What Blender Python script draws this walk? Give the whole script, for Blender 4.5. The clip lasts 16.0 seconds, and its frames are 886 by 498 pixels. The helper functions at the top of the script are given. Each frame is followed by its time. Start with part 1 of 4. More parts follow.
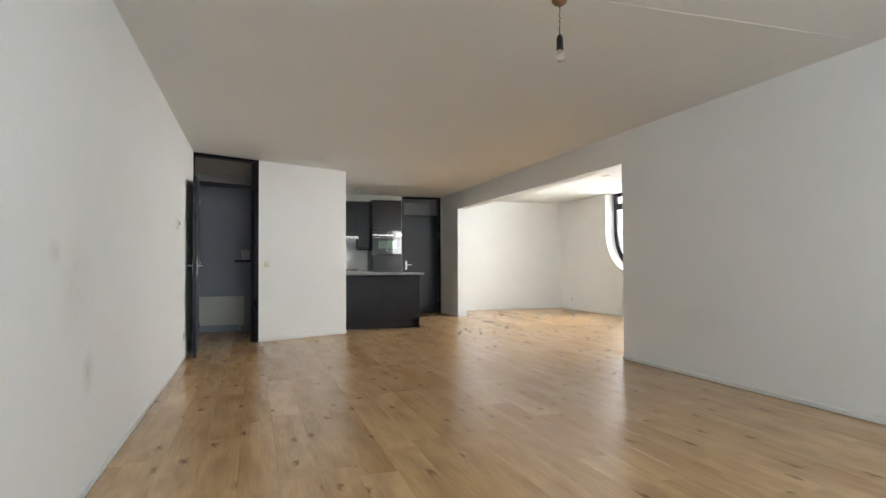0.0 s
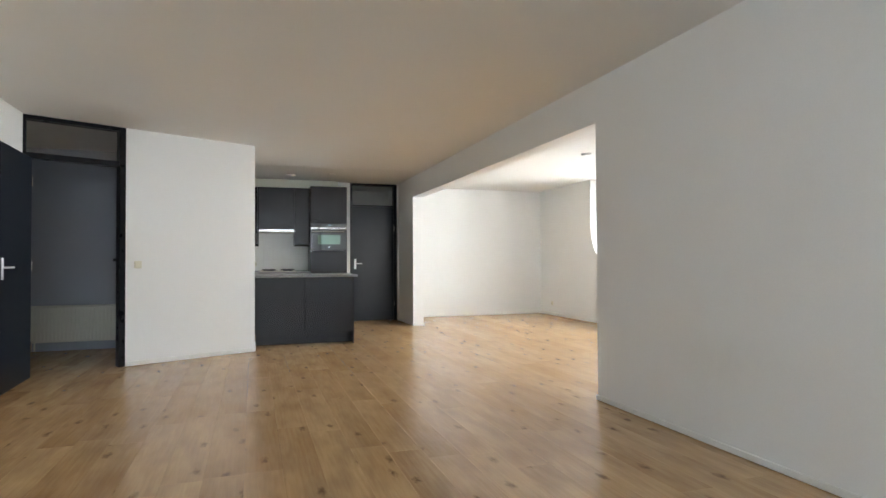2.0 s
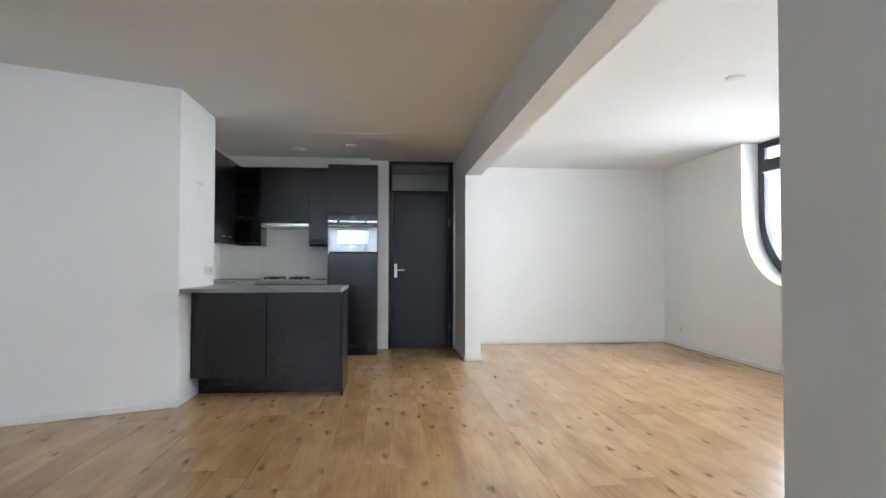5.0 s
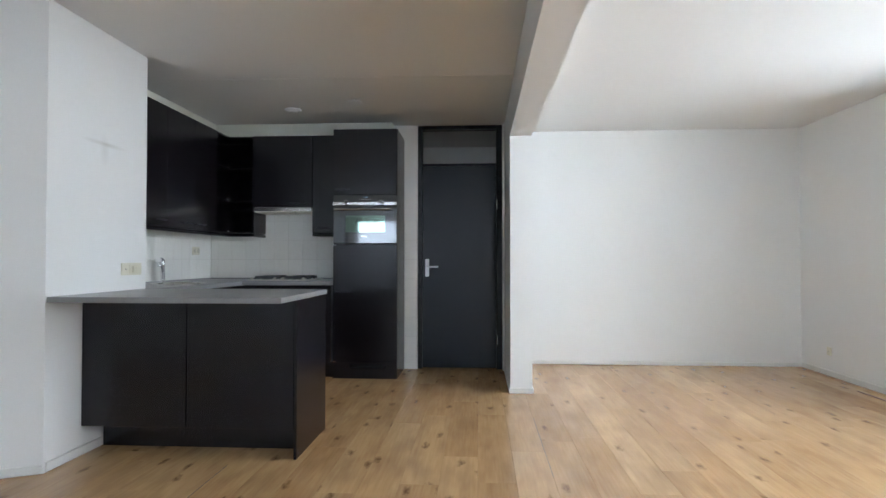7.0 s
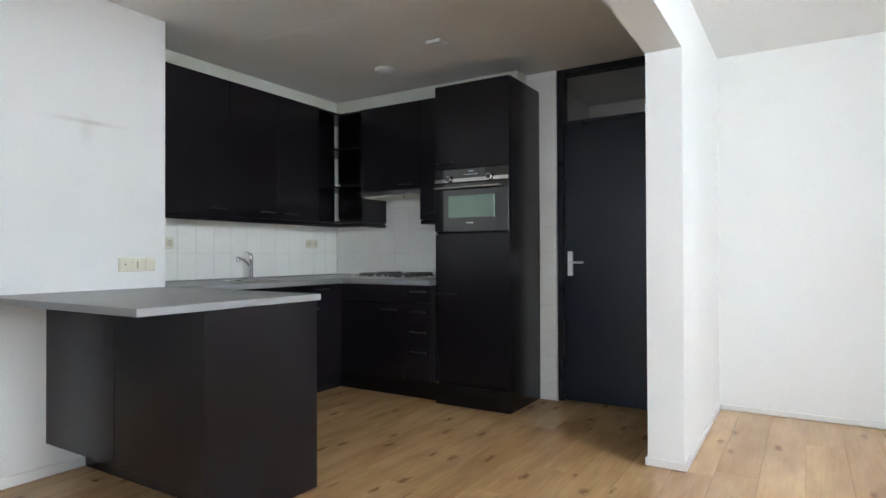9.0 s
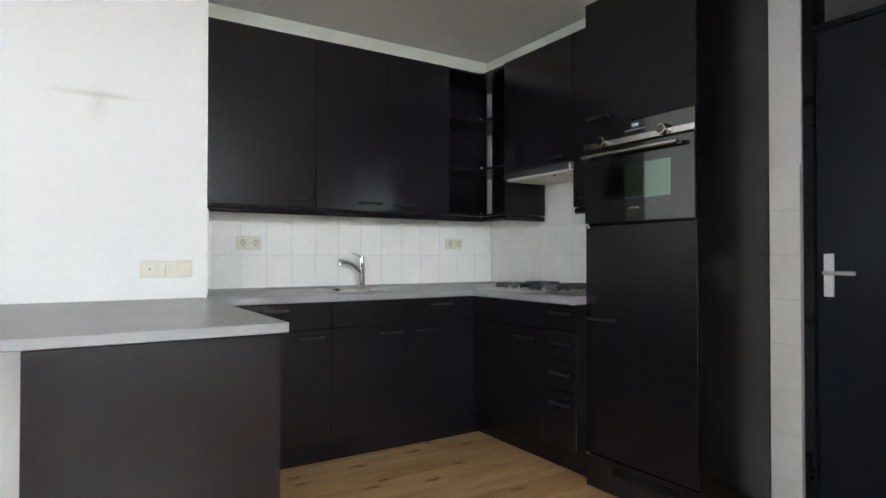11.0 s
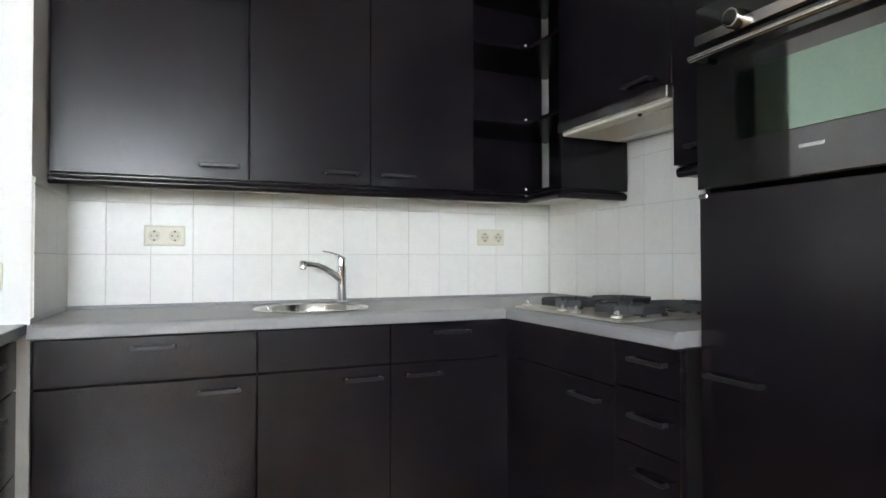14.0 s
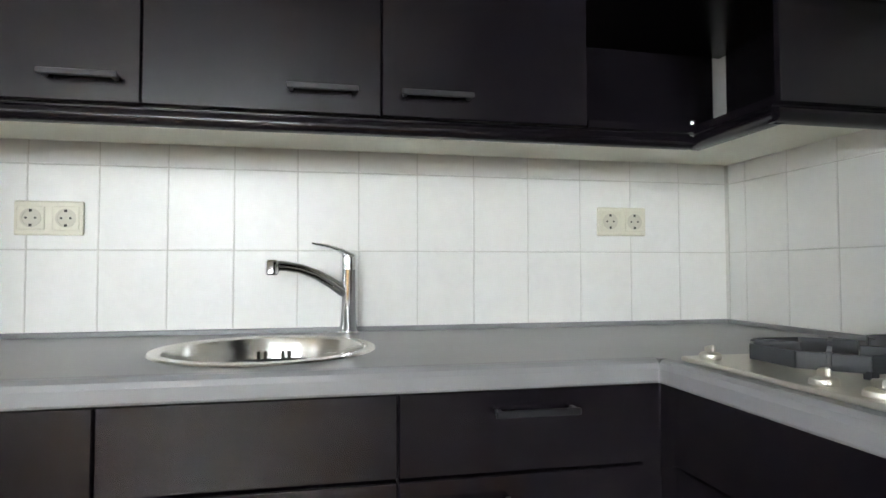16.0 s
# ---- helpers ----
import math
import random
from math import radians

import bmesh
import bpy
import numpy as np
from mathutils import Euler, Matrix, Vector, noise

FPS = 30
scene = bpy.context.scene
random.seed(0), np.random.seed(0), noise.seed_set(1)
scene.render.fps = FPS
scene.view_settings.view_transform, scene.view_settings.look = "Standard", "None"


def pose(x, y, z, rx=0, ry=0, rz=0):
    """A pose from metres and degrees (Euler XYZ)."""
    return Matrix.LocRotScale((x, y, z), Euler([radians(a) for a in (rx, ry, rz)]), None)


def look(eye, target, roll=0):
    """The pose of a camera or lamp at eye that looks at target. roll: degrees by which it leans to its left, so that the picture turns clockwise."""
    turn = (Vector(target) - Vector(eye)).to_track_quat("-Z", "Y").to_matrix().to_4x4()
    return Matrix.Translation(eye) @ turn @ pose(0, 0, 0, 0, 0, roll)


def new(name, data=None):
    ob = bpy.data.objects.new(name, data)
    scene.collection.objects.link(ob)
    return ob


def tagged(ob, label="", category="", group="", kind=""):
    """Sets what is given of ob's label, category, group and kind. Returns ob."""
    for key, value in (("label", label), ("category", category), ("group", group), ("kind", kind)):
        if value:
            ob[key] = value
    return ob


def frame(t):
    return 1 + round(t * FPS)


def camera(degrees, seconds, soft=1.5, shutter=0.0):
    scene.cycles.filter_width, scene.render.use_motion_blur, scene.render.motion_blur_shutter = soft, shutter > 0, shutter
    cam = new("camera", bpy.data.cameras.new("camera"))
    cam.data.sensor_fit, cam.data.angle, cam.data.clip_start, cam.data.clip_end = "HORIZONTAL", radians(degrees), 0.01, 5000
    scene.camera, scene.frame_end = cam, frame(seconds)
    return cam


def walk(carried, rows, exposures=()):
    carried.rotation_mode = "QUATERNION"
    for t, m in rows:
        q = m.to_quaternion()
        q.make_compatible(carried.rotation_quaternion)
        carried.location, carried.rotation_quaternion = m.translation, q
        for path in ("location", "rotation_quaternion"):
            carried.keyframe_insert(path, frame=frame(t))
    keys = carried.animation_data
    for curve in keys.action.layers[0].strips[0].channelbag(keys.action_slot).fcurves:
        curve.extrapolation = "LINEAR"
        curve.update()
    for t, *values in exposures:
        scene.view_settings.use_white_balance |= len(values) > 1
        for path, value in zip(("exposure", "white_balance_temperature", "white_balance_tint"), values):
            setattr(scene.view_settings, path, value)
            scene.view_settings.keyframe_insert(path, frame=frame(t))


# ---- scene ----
cam = camera(74.0, 16.0)
PATH = [
    (0, (0.07, 0.09, 1.043), (0.682, 1.994, 1.095), -0.3),
    (0.5, (0.359, 0.426, 1.055), (0.984, 2.325, 1.089), -0.1),
    (1, (0.675, 0.838, 1.074), (1.303, 2.736, 1.111), -0.2),
    (1.5, (0.992, 1.207, 1.086), (1.633, 3.101, 1.124), -0.4),
    (2, (1.38, 1.655, 1.077), (1.996, 3.557, 1.117), -0.3),
    (2.5, (1.717, 2.106, 1.073), (2.314, 4.015, 1.124), -0.3),
    (3, (2.038, 2.632, 1.091), (2.541, 4.567, 1.141), -0.2),
    (3.5, (2.342, 3.094, 1.119), (2.755, 5.05, 1.179), -0.2),
    (4, (2.614, 3.521, 1.113), (2.938, 5.494, 1.175), -0.1),
    (6.5, (3.474, 5.691, 1.09), (3.456, 7.691, 1.134), 0.1),
    (7, (3.651, 6.167, 1.102), (3.529, 8.163, 1.14), 0.0),
    (7.5, (3.894, 6.534, 1.073), (3.621, 8.515, 1.127), -0.2),
    (8, (4.236, 6.954, 1.092), (3.689, 8.877, 1.13), -0.3),
    (8.5, (4.456, 7.443, 1.09), (3.654, 9.275, 1.118), -0.3),
    (9, (4.618, 7.925, 1.095), (3.566, 9.626, 1.114), -0.2),
    (9.5, (4.694, 8.465, 1.092), (3.407, 9.995, 1.104), -0.2),
    (10, (4.577, 8.913, 1.088), (3.121, 10.285, 1.1), -0.1),
    (12.5, (4.125, 9.772, 1.123), (2.296, 10.579, 1.165), -0.2),
    (13, (4.017, 9.877, 1.102), (2.183, 10.674, 1.14), -0.3),
    (13.5, (3.727, 10.146, 1.098), (1.891, 10.94, 1.13), -0.3),
    (14, (3.38, 10.417, 1.089), (1.544, 11.209, 1.125), -0.1),
    (14.5, (3.059, 10.665, 1.086), (1.212, 11.432, 1.13), -0.2),
    (15, (2.76, 10.797, 1.062), (0.884, 11.487, 1.116), -0.1),
    (15.5, (2.504, 10.905, 1.057), (0.601, 11.517, 1.126), -0.1),
    (16, (2.376, 10.94, 1.062), (0.417, 11.335, 1.134), -0.1),
]
EXPOSURES = [(0, 0.02, 6900, 10), (1.5, 0.07, 6800, 10), (4, -0.1, 6350, 10), (6.5, -0.28, 6050, 10), (8.5, -0.24, 6150, 10), (9.5, -0.08, 6250, 10), (10.2, 0.05, 6350, 10), (12.5, 0.34, 6450, 10), (15, 0.6, 6500, 10), (16, 0.52, 6550, 10)]
walk(cam, [(t, look(eye, target, roll)) for t, eye, target, roll in PATH], EXPOSURES)

# ---- world, sun and window light ----
W = bpy.data.worlds.new("sky")
scene.world = W
W.use_nodes = True
sky = W.node_tree.nodes.new("ShaderNodeTexSky")
sky.sky_type, sky.sun_disc, sky.sun_elevation, sky.sun_rotation = "NISHITA", False, radians(40), radians(270)
W.node_tree.links.new(sky.outputs[0], W.node_tree.nodes["Background"].inputs[0])
W.node_tree.nodes["Background"].inputs[1].default_value = 0.12

sun_data = bpy.data.lights.new("sun", "SUN")
sun_data.energy, sun_data.angle, sun_data.color = 1.2, radians(12), (1.0, 0.95, 0.88)
sun = new("sun", sun_data)
sun.matrix_basis = look((-20, 4, 17), (0, 4, 0))


def window_light(name, eye, target, w, h, watts, color):
    d = bpy.data.lights.new(name, "AREA")
    d.shape, d.size, d.size_y, d.energy, d.color = "RECTANGLE", w, h, watts, color
    ob = new(name, d)
    ob.matrix_basis = look(eye, target)
    return ob


DAY = (0.87, 0.94, 1.0)
window_light("skylight_south", (1.65, -1.95, 1.85), (1.65, 3.5, 0.9), 3.9, 1.1, 112, (0.68, 0.83, 1.0))
window_light("skylight_east", (8.1, 10.0, 1.7), (4.0, 10.3, 1.35), 3.0, 2.7, 640, DAY)
# added lamp outside the unseen second round window, brightens the second room
window_light("added_light_east_far", (7.75, 6.5, 1.75), (4.6, 7.7, 1.3), 2.4, 2.2, 190, DAY)
# added lamp beyond the added south window, evens the light on the end wall
window_light("added_light_room_south", (5.6, 2.75, 1.45), (5.6, 8, 1.4), 2.0, 1.9, 90, DAY)


# ---- materials ----
def mat(name, color, rough=0.5, metal=0.0, var=0.12, scale=6.0, fine=120.0, bump=0.15, bumpd=0.001, rvar=0.08, stretch=(1, 1, 1), coat=0.0, spec=0.5, each=0.0):
    m = bpy.data.materials.new(name)
    m.use_nodes = True
    nt = m.node_tree
    N, L = nt.nodes, nt.links
    b = N["Principled BSDF"]
    geo = N.new("ShaderNodeNewGeometry")
    mp = N.new("ShaderNodeMapping")
    mp.inputs["Scale"].default_value = stretch
    L.new(geo.outputs["Position"], mp.inputs[0])
    n1, n2 = N.new("ShaderNodeTexNoise"), N.new("ShaderNodeTexNoise")
    n1.inputs["Scale"].default_value, n1.inputs["Detail"].default_value = scale, 4
    n2.inputs["Scale"].default_value, n2.inputs["Detail"].default_value = fine, 3
    L.new(mp.outputs[0], n1.inputs[0])
    L.new(mp.outputs[0], n2.inputs[0])
    add = N.new("ShaderNodeMath")
    add.operation = "ADD"
    L.new(n1.outputs[0], add.inputs[0])
    L.new(n2.outputs[0], add.inputs[1])
    fac = add.outputs[0]
    if each:
        oi = N.new("ShaderNodeObjectInfo")
        ma = N.new("ShaderNodeMath")
        ma.operation = "MULTIPLY_ADD"
        ma.inputs[1].default_value = each
        L.new(oi.outputs["Random"], ma.inputs[0])
        L.new(fac, ma.inputs[2])
        fac = ma.outputs[0]
    mr = N.new("ShaderNodeMapRange")
    mr.inputs["From Min"].default_value, mr.inputs["From Max"].default_value = 0.6, 1.4
    mr.inputs["To Min"].default_value, mr.inputs["To Max"].default_value = 1 - var, 1 + var
    L.new(fac, mr.inputs[0])
    mx = N.new("ShaderNodeVectorMath")
    mx.operation = "SCALE"
    mx.inputs[0].default_value = color
    L.new(mr.outputs[0], mx.inputs["Scale"])
    L.new(mx.outputs[0], b.inputs["Base Color"])
    rr = N.new("ShaderNodeMapRange")
    rr.inputs["From Min"].default_value, rr.inputs["From Max"].default_value = 0.3, 0.7
    rr.inputs["To Min"].default_value, rr.inputs["To Max"].default_value = max(rough - rvar, 0.02), rough + rvar
    L.new(n1.outputs[0], rr.inputs[0])
    L.new(rr.outputs[0], b.inputs["Roughness"])
    b.inputs["Metallic"].default_value = metal
    b.inputs["Coat Weight"].default_value = coat
    b.inputs["Coat Roughness"].default_value = 0.12
    b.inputs["Specular IOR Level"].default_value = spec
    if bump:
        bp = N.new("ShaderNodeBump")
        bp.inputs["Strength"].default_value, bp.inputs["Distance"].default_value = bump, bumpd
        L.new(n2.outputs[0], bp.inputs["Height"])
        L.new(bp.outputs[0], b.inputs["Normal"])
    return m


def oak():
    m = bpy.data.materials.new("oak_laminate")
    m.use_nodes = True
    N, L = m.node_tree.nodes, m.node_tree.links
    b = N["Principled BSDF"]
    geo, oi = N.new("ShaderNodeNewGeometry"), N.new("ShaderNodeObjectInfo")

    def maths(op, a, c):
        n = N.new("ShaderNodeMath")
        n.operation = op
        for s, v in zip(n.inputs, (a, c)):
            if isinstance(v, (int, float)):
                s.default_value = v
            else:
                L.new(v, s)
        return n.outputs[0]

    rnd = maths("FRACT", maths("ADD", oi.outputs["Random"], geo.outputs["Random Per Island"]), 0.0)
    off = N.new("ShaderNodeCombineXYZ")
    L.new(maths("MULTIPLY", rnd, 37.0), off.inputs[0])
    L.new(maths("MULTIPLY", rnd, 91.0), off.inputs[1])
    va = N.new("ShaderNodeVectorMath")
    L.new(geo.outputs["Position"], va.inputs[0])
    L.new(off.outputs[0], va.inputs[1])

    def noise_at(stretch, scale, detail, kind="ShaderNodeTexNoise"):
        mp = N.new("ShaderNodeMapping")
        mp.inputs["Scale"].default_value = stretch
        L.new(va.outputs[0], mp.inputs[0])
        n = N.new(kind)
        n.inputs["Scale"].default_value = scale
        n.inputs["Detail"].default_value = detail
        L.new(mp.outputs[0], n.inputs[0])
        return n.outputs[0]

    grain = noise_at((22, 1.2, 1), 3.0, 6)
    cloud = noise_at((2.5, 0.7, 1), 1.6, 3)
    ramp = N.new("ShaderNodeValToRGB")
    e = ramp.color_ramp.elements
    e[0].position, e[0].color = 0.25, (0.345, 0.18, 0.068, 1)
    e[1].position, e[1].color = 0.75, (0.68, 0.46, 0.235, 1)
    mixed = maths("ADD", maths("ADD", maths("MULTIPLY", grain, 0.3), 0.075), maths("MULTIPLY", cloud, 0.4))
    L.new(maths("ADD", mixed, maths("MULTIPLY", rnd, 0.16)), ramp.inputs[0])
    mp = N.new("ShaderNodeMapping")
    mp.inputs["Scale"].default_value = (5.2, 2.0, 1)
    L.new(va.outputs[0], mp.inputs[0])
    warp = N.new("ShaderNodeTexNoise")
    warp.inputs["Scale"].default_value = 9.0
    L.new(mp.outputs[0], warp.inputs[0])
    wa = N.new("ShaderNodeVectorMath")
    wa.operation = "MULTIPLY_ADD"
    wa.inputs[1].default_value = (0.25, 0.25, 0)
    L.new(warp.outputs["Color"], wa.inputs[0])
    L.new(mp.outputs[0], wa.inputs[2])
    vor = N.new("ShaderNodeTexVoronoi")
    vor.voronoi_dimensions = "2D"
    vor.inputs["Scale"].default_value = 1.0
    L.new(wa.outputs[0], vor.inputs[0])
    knot = N.new("ShaderNodeMapRange")
    knot.inputs["From Min"].default_value, knot.inputs["From Max"].default_value = 0.015, 0.135
    knot.inputs["To Min"].default_value, knot.inputs["To Max"].default_value = 0.8, 0.0
    L.new(vor.outputs["Distance"], knot.inputs[0])
    sep = N.new("ShaderNodeSeparateColor")
    L.new(vor.outputs["Color"], sep.inputs[0])
    pick = maths("MULTIPLY", knot.outputs[0], maths("GREATER_THAN", sep.outputs[0], 0.4))
    mix = N.new("ShaderNodeMix")
    mix.data_type = "RGBA"
    L.new(pick, mix.inputs[0])
    L.new(ramp.outputs[0], mix.inputs[6])
    mix.inputs[7].default_value = (0.13, 0.065, 0.03, 1)
    patch = N.new("ShaderNodeMapRange")
    patch.inputs["From Min"].default_value, patch.inputs["From Max"].default_value = 0.42, 0.85
    patch.inputs["To Max"].default_value = 0.6
    L.new(noise_at((4.0, 1.0, 1), 2.3, 2), patch.inputs[0])
    mix2 = N.new("ShaderNodeMix")
    mix2.data_type = "RGBA"
    L.new(patch.outputs[0], mix2.inputs[0])
    L.new(ramp.outputs[0], mix2.inputs[6])
    mix2.inputs[7].default_value = (0.25, 0.13, 0.068, 1)
    L.new(mix2.outputs[2], mix.inputs[6])
    L.new(mix.outputs[2], b.inputs["Base Color"])
    rr = N.new("ShaderNodeMapRange")
    rr.inputs["To Min"].default_value, rr.inputs["To Max"].default_value = 0.22, 0.26
    L.new(cloud, rr.inputs[0])
    L.new(rr.outputs[0], b.inputs["Roughness"])
    return m


def glass(name, tint=(1, 1, 1), rough=0.0):
    m = bpy.data.materials.new(name)
    m.use_nodes = True
    b = m.node_tree.nodes["Principled BSDF"]
    b.inputs["Base Color"].default_value = (*tint, 1)
    b.inputs["Transmission Weight"].default_value, b.inputs["Roughness"].default_value = 1.0, rough
    b.inputs["IOR"].default_value = 1.45
    return m


def glow(name, color, strength):
    m = bpy.data.materials.new(name)
    m.use_nodes = True
    b = m.node_tree.nodes["Principled BSDF"]
    b.inputs["Base Color"].default_value = (0.01, 0.01, 0.01, 1)
    b.inputs["Emission Color"].default_value, b.inputs["Emission Strength"].default_value = (*color, 1), strength
    return m


def stained(m, spots):
    """Smudges on a painted wall: centre, half widths and strength of each."""
    N, L = m.node_tree.nodes, m.node_tree.links
    b = N["Principled BSDF"]
    source = b.inputs["Base Color"].links[0].from_socket
    geo, nz = N.new("ShaderNodeNewGeometry"), N.new("ShaderNodeTexNoise")
    nz.inputs["Scale"].default_value, nz.inputs["Detail"].default_value = 9.0, 4
    L.new(geo.outputs["Position"], nz.inputs[0])
    for at, half, strength in spots:
        mp, ln, mr, mu, mx = (N.new(k) for k in ("ShaderNodeMapping", "ShaderNodeVectorMath", "ShaderNodeMapRange", "ShaderNodeMath", "ShaderNodeMix"))
        mp.vector_type = "TEXTURE"
        mp.inputs["Location"].default_value, mp.inputs["Scale"].default_value = at, half
        L.new(geo.outputs["Position"], mp.inputs[0])
        ln.operation = "LENGTH"
        L.new(mp.outputs[0], ln.inputs[0])
        mr.inputs["From Min"].default_value, mr.inputs["From Max"].default_value = 1.0, 0.0
        mr.inputs["To Max"].default_value = strength * 2
        L.new(ln.outputs["Value"], mr.inputs[0])
        mu.operation = "MULTIPLY"
        L.new(mr.outputs[0], mu.inputs[0])
        L.new(nz.outputs[0], mu.inputs[1])
        mx.data_type = "RGBA"
        L.new(mu.outputs[0], mx.inputs[0])
        L.new(source, mx.inputs[6])
        mx.inputs[7].default_value = (0.33, 0.28, 0.2, 1)
        source = mx.outputs[2]
    L.new(source, b.inputs["Base Color"])
    return m


PAINT = mat("white_wall_paint", (0.82, 0.82, 0.80), 0.62, var=0.03, scale=1.3, fine=160, bump=0.1, bumpd=0.001)
stained(PAINT, [((1.405, 9.57, 1.80), (0.05, 0.24, 0.018), 0.28), ((1.405, 9.56, 1.76), (0.05, 0.05, 0.11), 0.15), ((-0.66, 3.0, 0.95), (0.05, 0.35, 0.3), 0.16), ((-0.66, 3.2, 0.55), (0.05, 0.12, 0.12), 0.3), ((-0.66, 2.7, 1.1), (0.05, 0.1, 0.06), 0.25), ((3.91, 4.4, 0.5), (0.05, 0.5, 0.2), 0.06)])
CEIL = mat("white_ceiling_paint", (0.8, 0.795, 0.77), 0.75, var=0.03, scale=1.1, fine=220, bump=0.35, bumpd=0.0015)
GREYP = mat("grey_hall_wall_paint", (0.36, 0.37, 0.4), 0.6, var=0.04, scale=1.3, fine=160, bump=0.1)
TRIM = mat("white_trim_paint", (0.78, 0.78, 0.75), 0.4, var=0.05, scale=5)
FASCIA = mat("cream_fascia_paint", (0.74, 0.74, 0.64), 0.5, var=0.04, scale=4)
OAK = oak()
GAP = mat("dark_floor_underlay", (0.2, 0.13, 0.075), 0.8)
BLACK = mat("black_brown_cabinet_foil", (0.0075, 0.0058, 0.0078), 0.25, var=0.06, scale=1.2, fine=40, bump=0, rvar=0.005, spec=0.37)
INSIDE = mat("dark_cabinet_carcass", (0.007, 0.006, 0.006), 0.5, var=0.2, spec=0.2)
HANDLE = mat("black_metal_handle", (0.05, 0.05, 0.054), 0.3, metal=0.7, var=0.1, rvar=0.03)
TOP = mat("grey_worktop_laminate", (0.26, 0.26, 0.262), 0.33, var=0.035, scale=3, fine=420, bump=0, rvar=0.03)
DOORP = mat("dark_slate_door_paint", (0.008, 0.011, 0.018), 0.3, var=0.06, scale=1.5, fine=60, bump=0, rvar=0.005, spec=0.26)
FRAMEP = mat("black_frame_paint", (0.007, 0.007, 0.010), 0.3, var=0.15, scale=8, spec=0.25, rvar=0.04)
WINP = mat("dark_blue_window_paint", (0.018, 0.022, 0.04), 0.35, var=0.1, scale=8, rvar=0.04)
TILE = mat("white_glazed_tile", (0.82, 0.815, 0.775), 0.31, var=0.035, scale=3, fine=30, bump=0, rvar=0.02, each=0.5)
GROUT = mat("grey_white_grout", (0.68, 0.67, 0.62), 0.85, var=0.08, scale=8)
CREAM = mat("cream_plastic", (0.72, 0.69, 0.56), 0.37, var=0.03, scale=10, bump=0, rvar=0.04)
# darker copy of the cream: shade in the socket recess put into the colour
RIM = mat("shaded_cream_plastic", (0.6, 0.57, 0.46), 0.4, var=0.03, bump=0)
WHITEP = mat("white_plastic", (0.8, 0.8, 0.78), 0.4, var=0.03, scale=10, bump=0)
DARKHOLE = mat("dark_socket_hole", (0.06, 0.055, 0.045), 0.6, bump=0)
ALU = mat("pale_satin_aluminium", (0.8, 0.8, 0.8), 0.35, metal=0.45, var=0.03, bump=0, rvar=0.03)
CHROME = mat("polished_chrome", (0.88, 0.88, 0.9), 0.07, metal=1, var=0.02, bump=0, rvar=0.02)
STEEL = mat("brushed_steel", (0.62, 0.61, 0.58), 0.22, metal=1, var=0.04, scale=6, fine=60, bump=0, rvar=0.03)
HOB = mat("worn_steel_hob", (0.6, 0.57, 0.5), 0.35, metal=0.85, var=0.06, scale=14, rvar=0.04)
IRON = mat("cast_iron", (0.03, 0.032, 0.035), 0.5, var=0.2, scale=30, fine=300, bump=0.3, bumpd=0.0006)
OVEN = mat("black_oven_glass", (0.008, 0.008, 0.008), 0.05, var=0.1, bump=0, rvar=0.01, coat=0.6, spec=0.9)
OVENWIN = mat("dark_green_oven_window", (0.2, 0.27, 0.22), 0.04, metal=1.0, var=0.05, bump=0, rvar=0.01)
BLKPL = mat("black_plastic", (0.015, 0.015, 0.015), 0.4, var=0.1)
RADP = mat("cream_radiator_enamel", (0.68, 0.66, 0.56), 0.4, var=0.04, scale=5)
STONE = mat("dark_ledge_wood", (0.03, 0.028, 0.03), 0.5, var=0.2)
BROWN = mat("brown_wood_strip", (0.2, 0.1, 0.045), 0.5, var=0.2, scale=10)
GRASS = mat("distant_lawn_and_paving", (0.09, 0.11, 0.06), 0.9, var=0.3, scale=0.2, fine=3)
SKYGLOW = glow("bright_overcast_sky", (0.9, 0.96, 1.0), 4.0)
CLEAR = glass("clear_window_glass")
BULBG = glass("clear_bulb_glass", (0.98, 0.98, 0.97))
DISPLAY = glow("blue_white_display_digits", (0.5, 0.75, 1.0), 1.2)


# ---- builders ----
def add_box(bm, x0, x1, y0, y1, z0, z1, bev=0.0, segs=1):
    vs = [bm.verts.new((x, y, z)) for x in (x0, x1) for y in (y0, y1) for z in (z0, z1)]
    fs = [bm.faces.new([vs[i] for i in f]) for f in ((0, 1, 3, 2), (4, 6, 7, 5), (0, 4, 5, 1), (2, 3, 7, 6), (0, 2, 6, 4), (1, 5, 7, 3))]
    if bev:
        bmesh.ops.bevel(bm, geom=list({e for f in fs for e in f.edges}), offset=bev, segments=segs, affect="EDGES", profile=0.5)


def finish(name, bm, material, parent=None, m=None, smooth=False):
    bmesh.ops.recalc_face_normals(bm, faces=bm.faces[:])
    me = bpy.data.meshes.new(name)
    bm.to_mesh(me)
    bm.free()
    me.materials.append(material)
    if smooth:
        for p in me.polygons:
            p.use_smooth = True
        me.set_sharp_from_angle(angle=radians(40))
    ob = new(name, me)
    if m is not None:
        ob.matrix_basis = m
    ob.parent = parent
    return ob


def box(name, x0, x1, y0, y1, z0, z1, material, parent=None, bev=0.0, segs=1):
    bm = bmesh.new()
    cx, cy = (x0 + x1) / 2, (y0 + y1) / 2
    add_box(bm, x0 - cx, x1 - cx, y0 - cy, y1 - cy, 0, z1 - z0, bev, segs)
    return finish(name, bm, material, parent, pose(cx, cy, z0))


def boxes(name, rows, material, parent=None, bev=0.0):
    bm = bmesh.new()
    for r in rows:
        add_box(bm, *r, bev=bev)
    return finish(name, bm, material, parent)


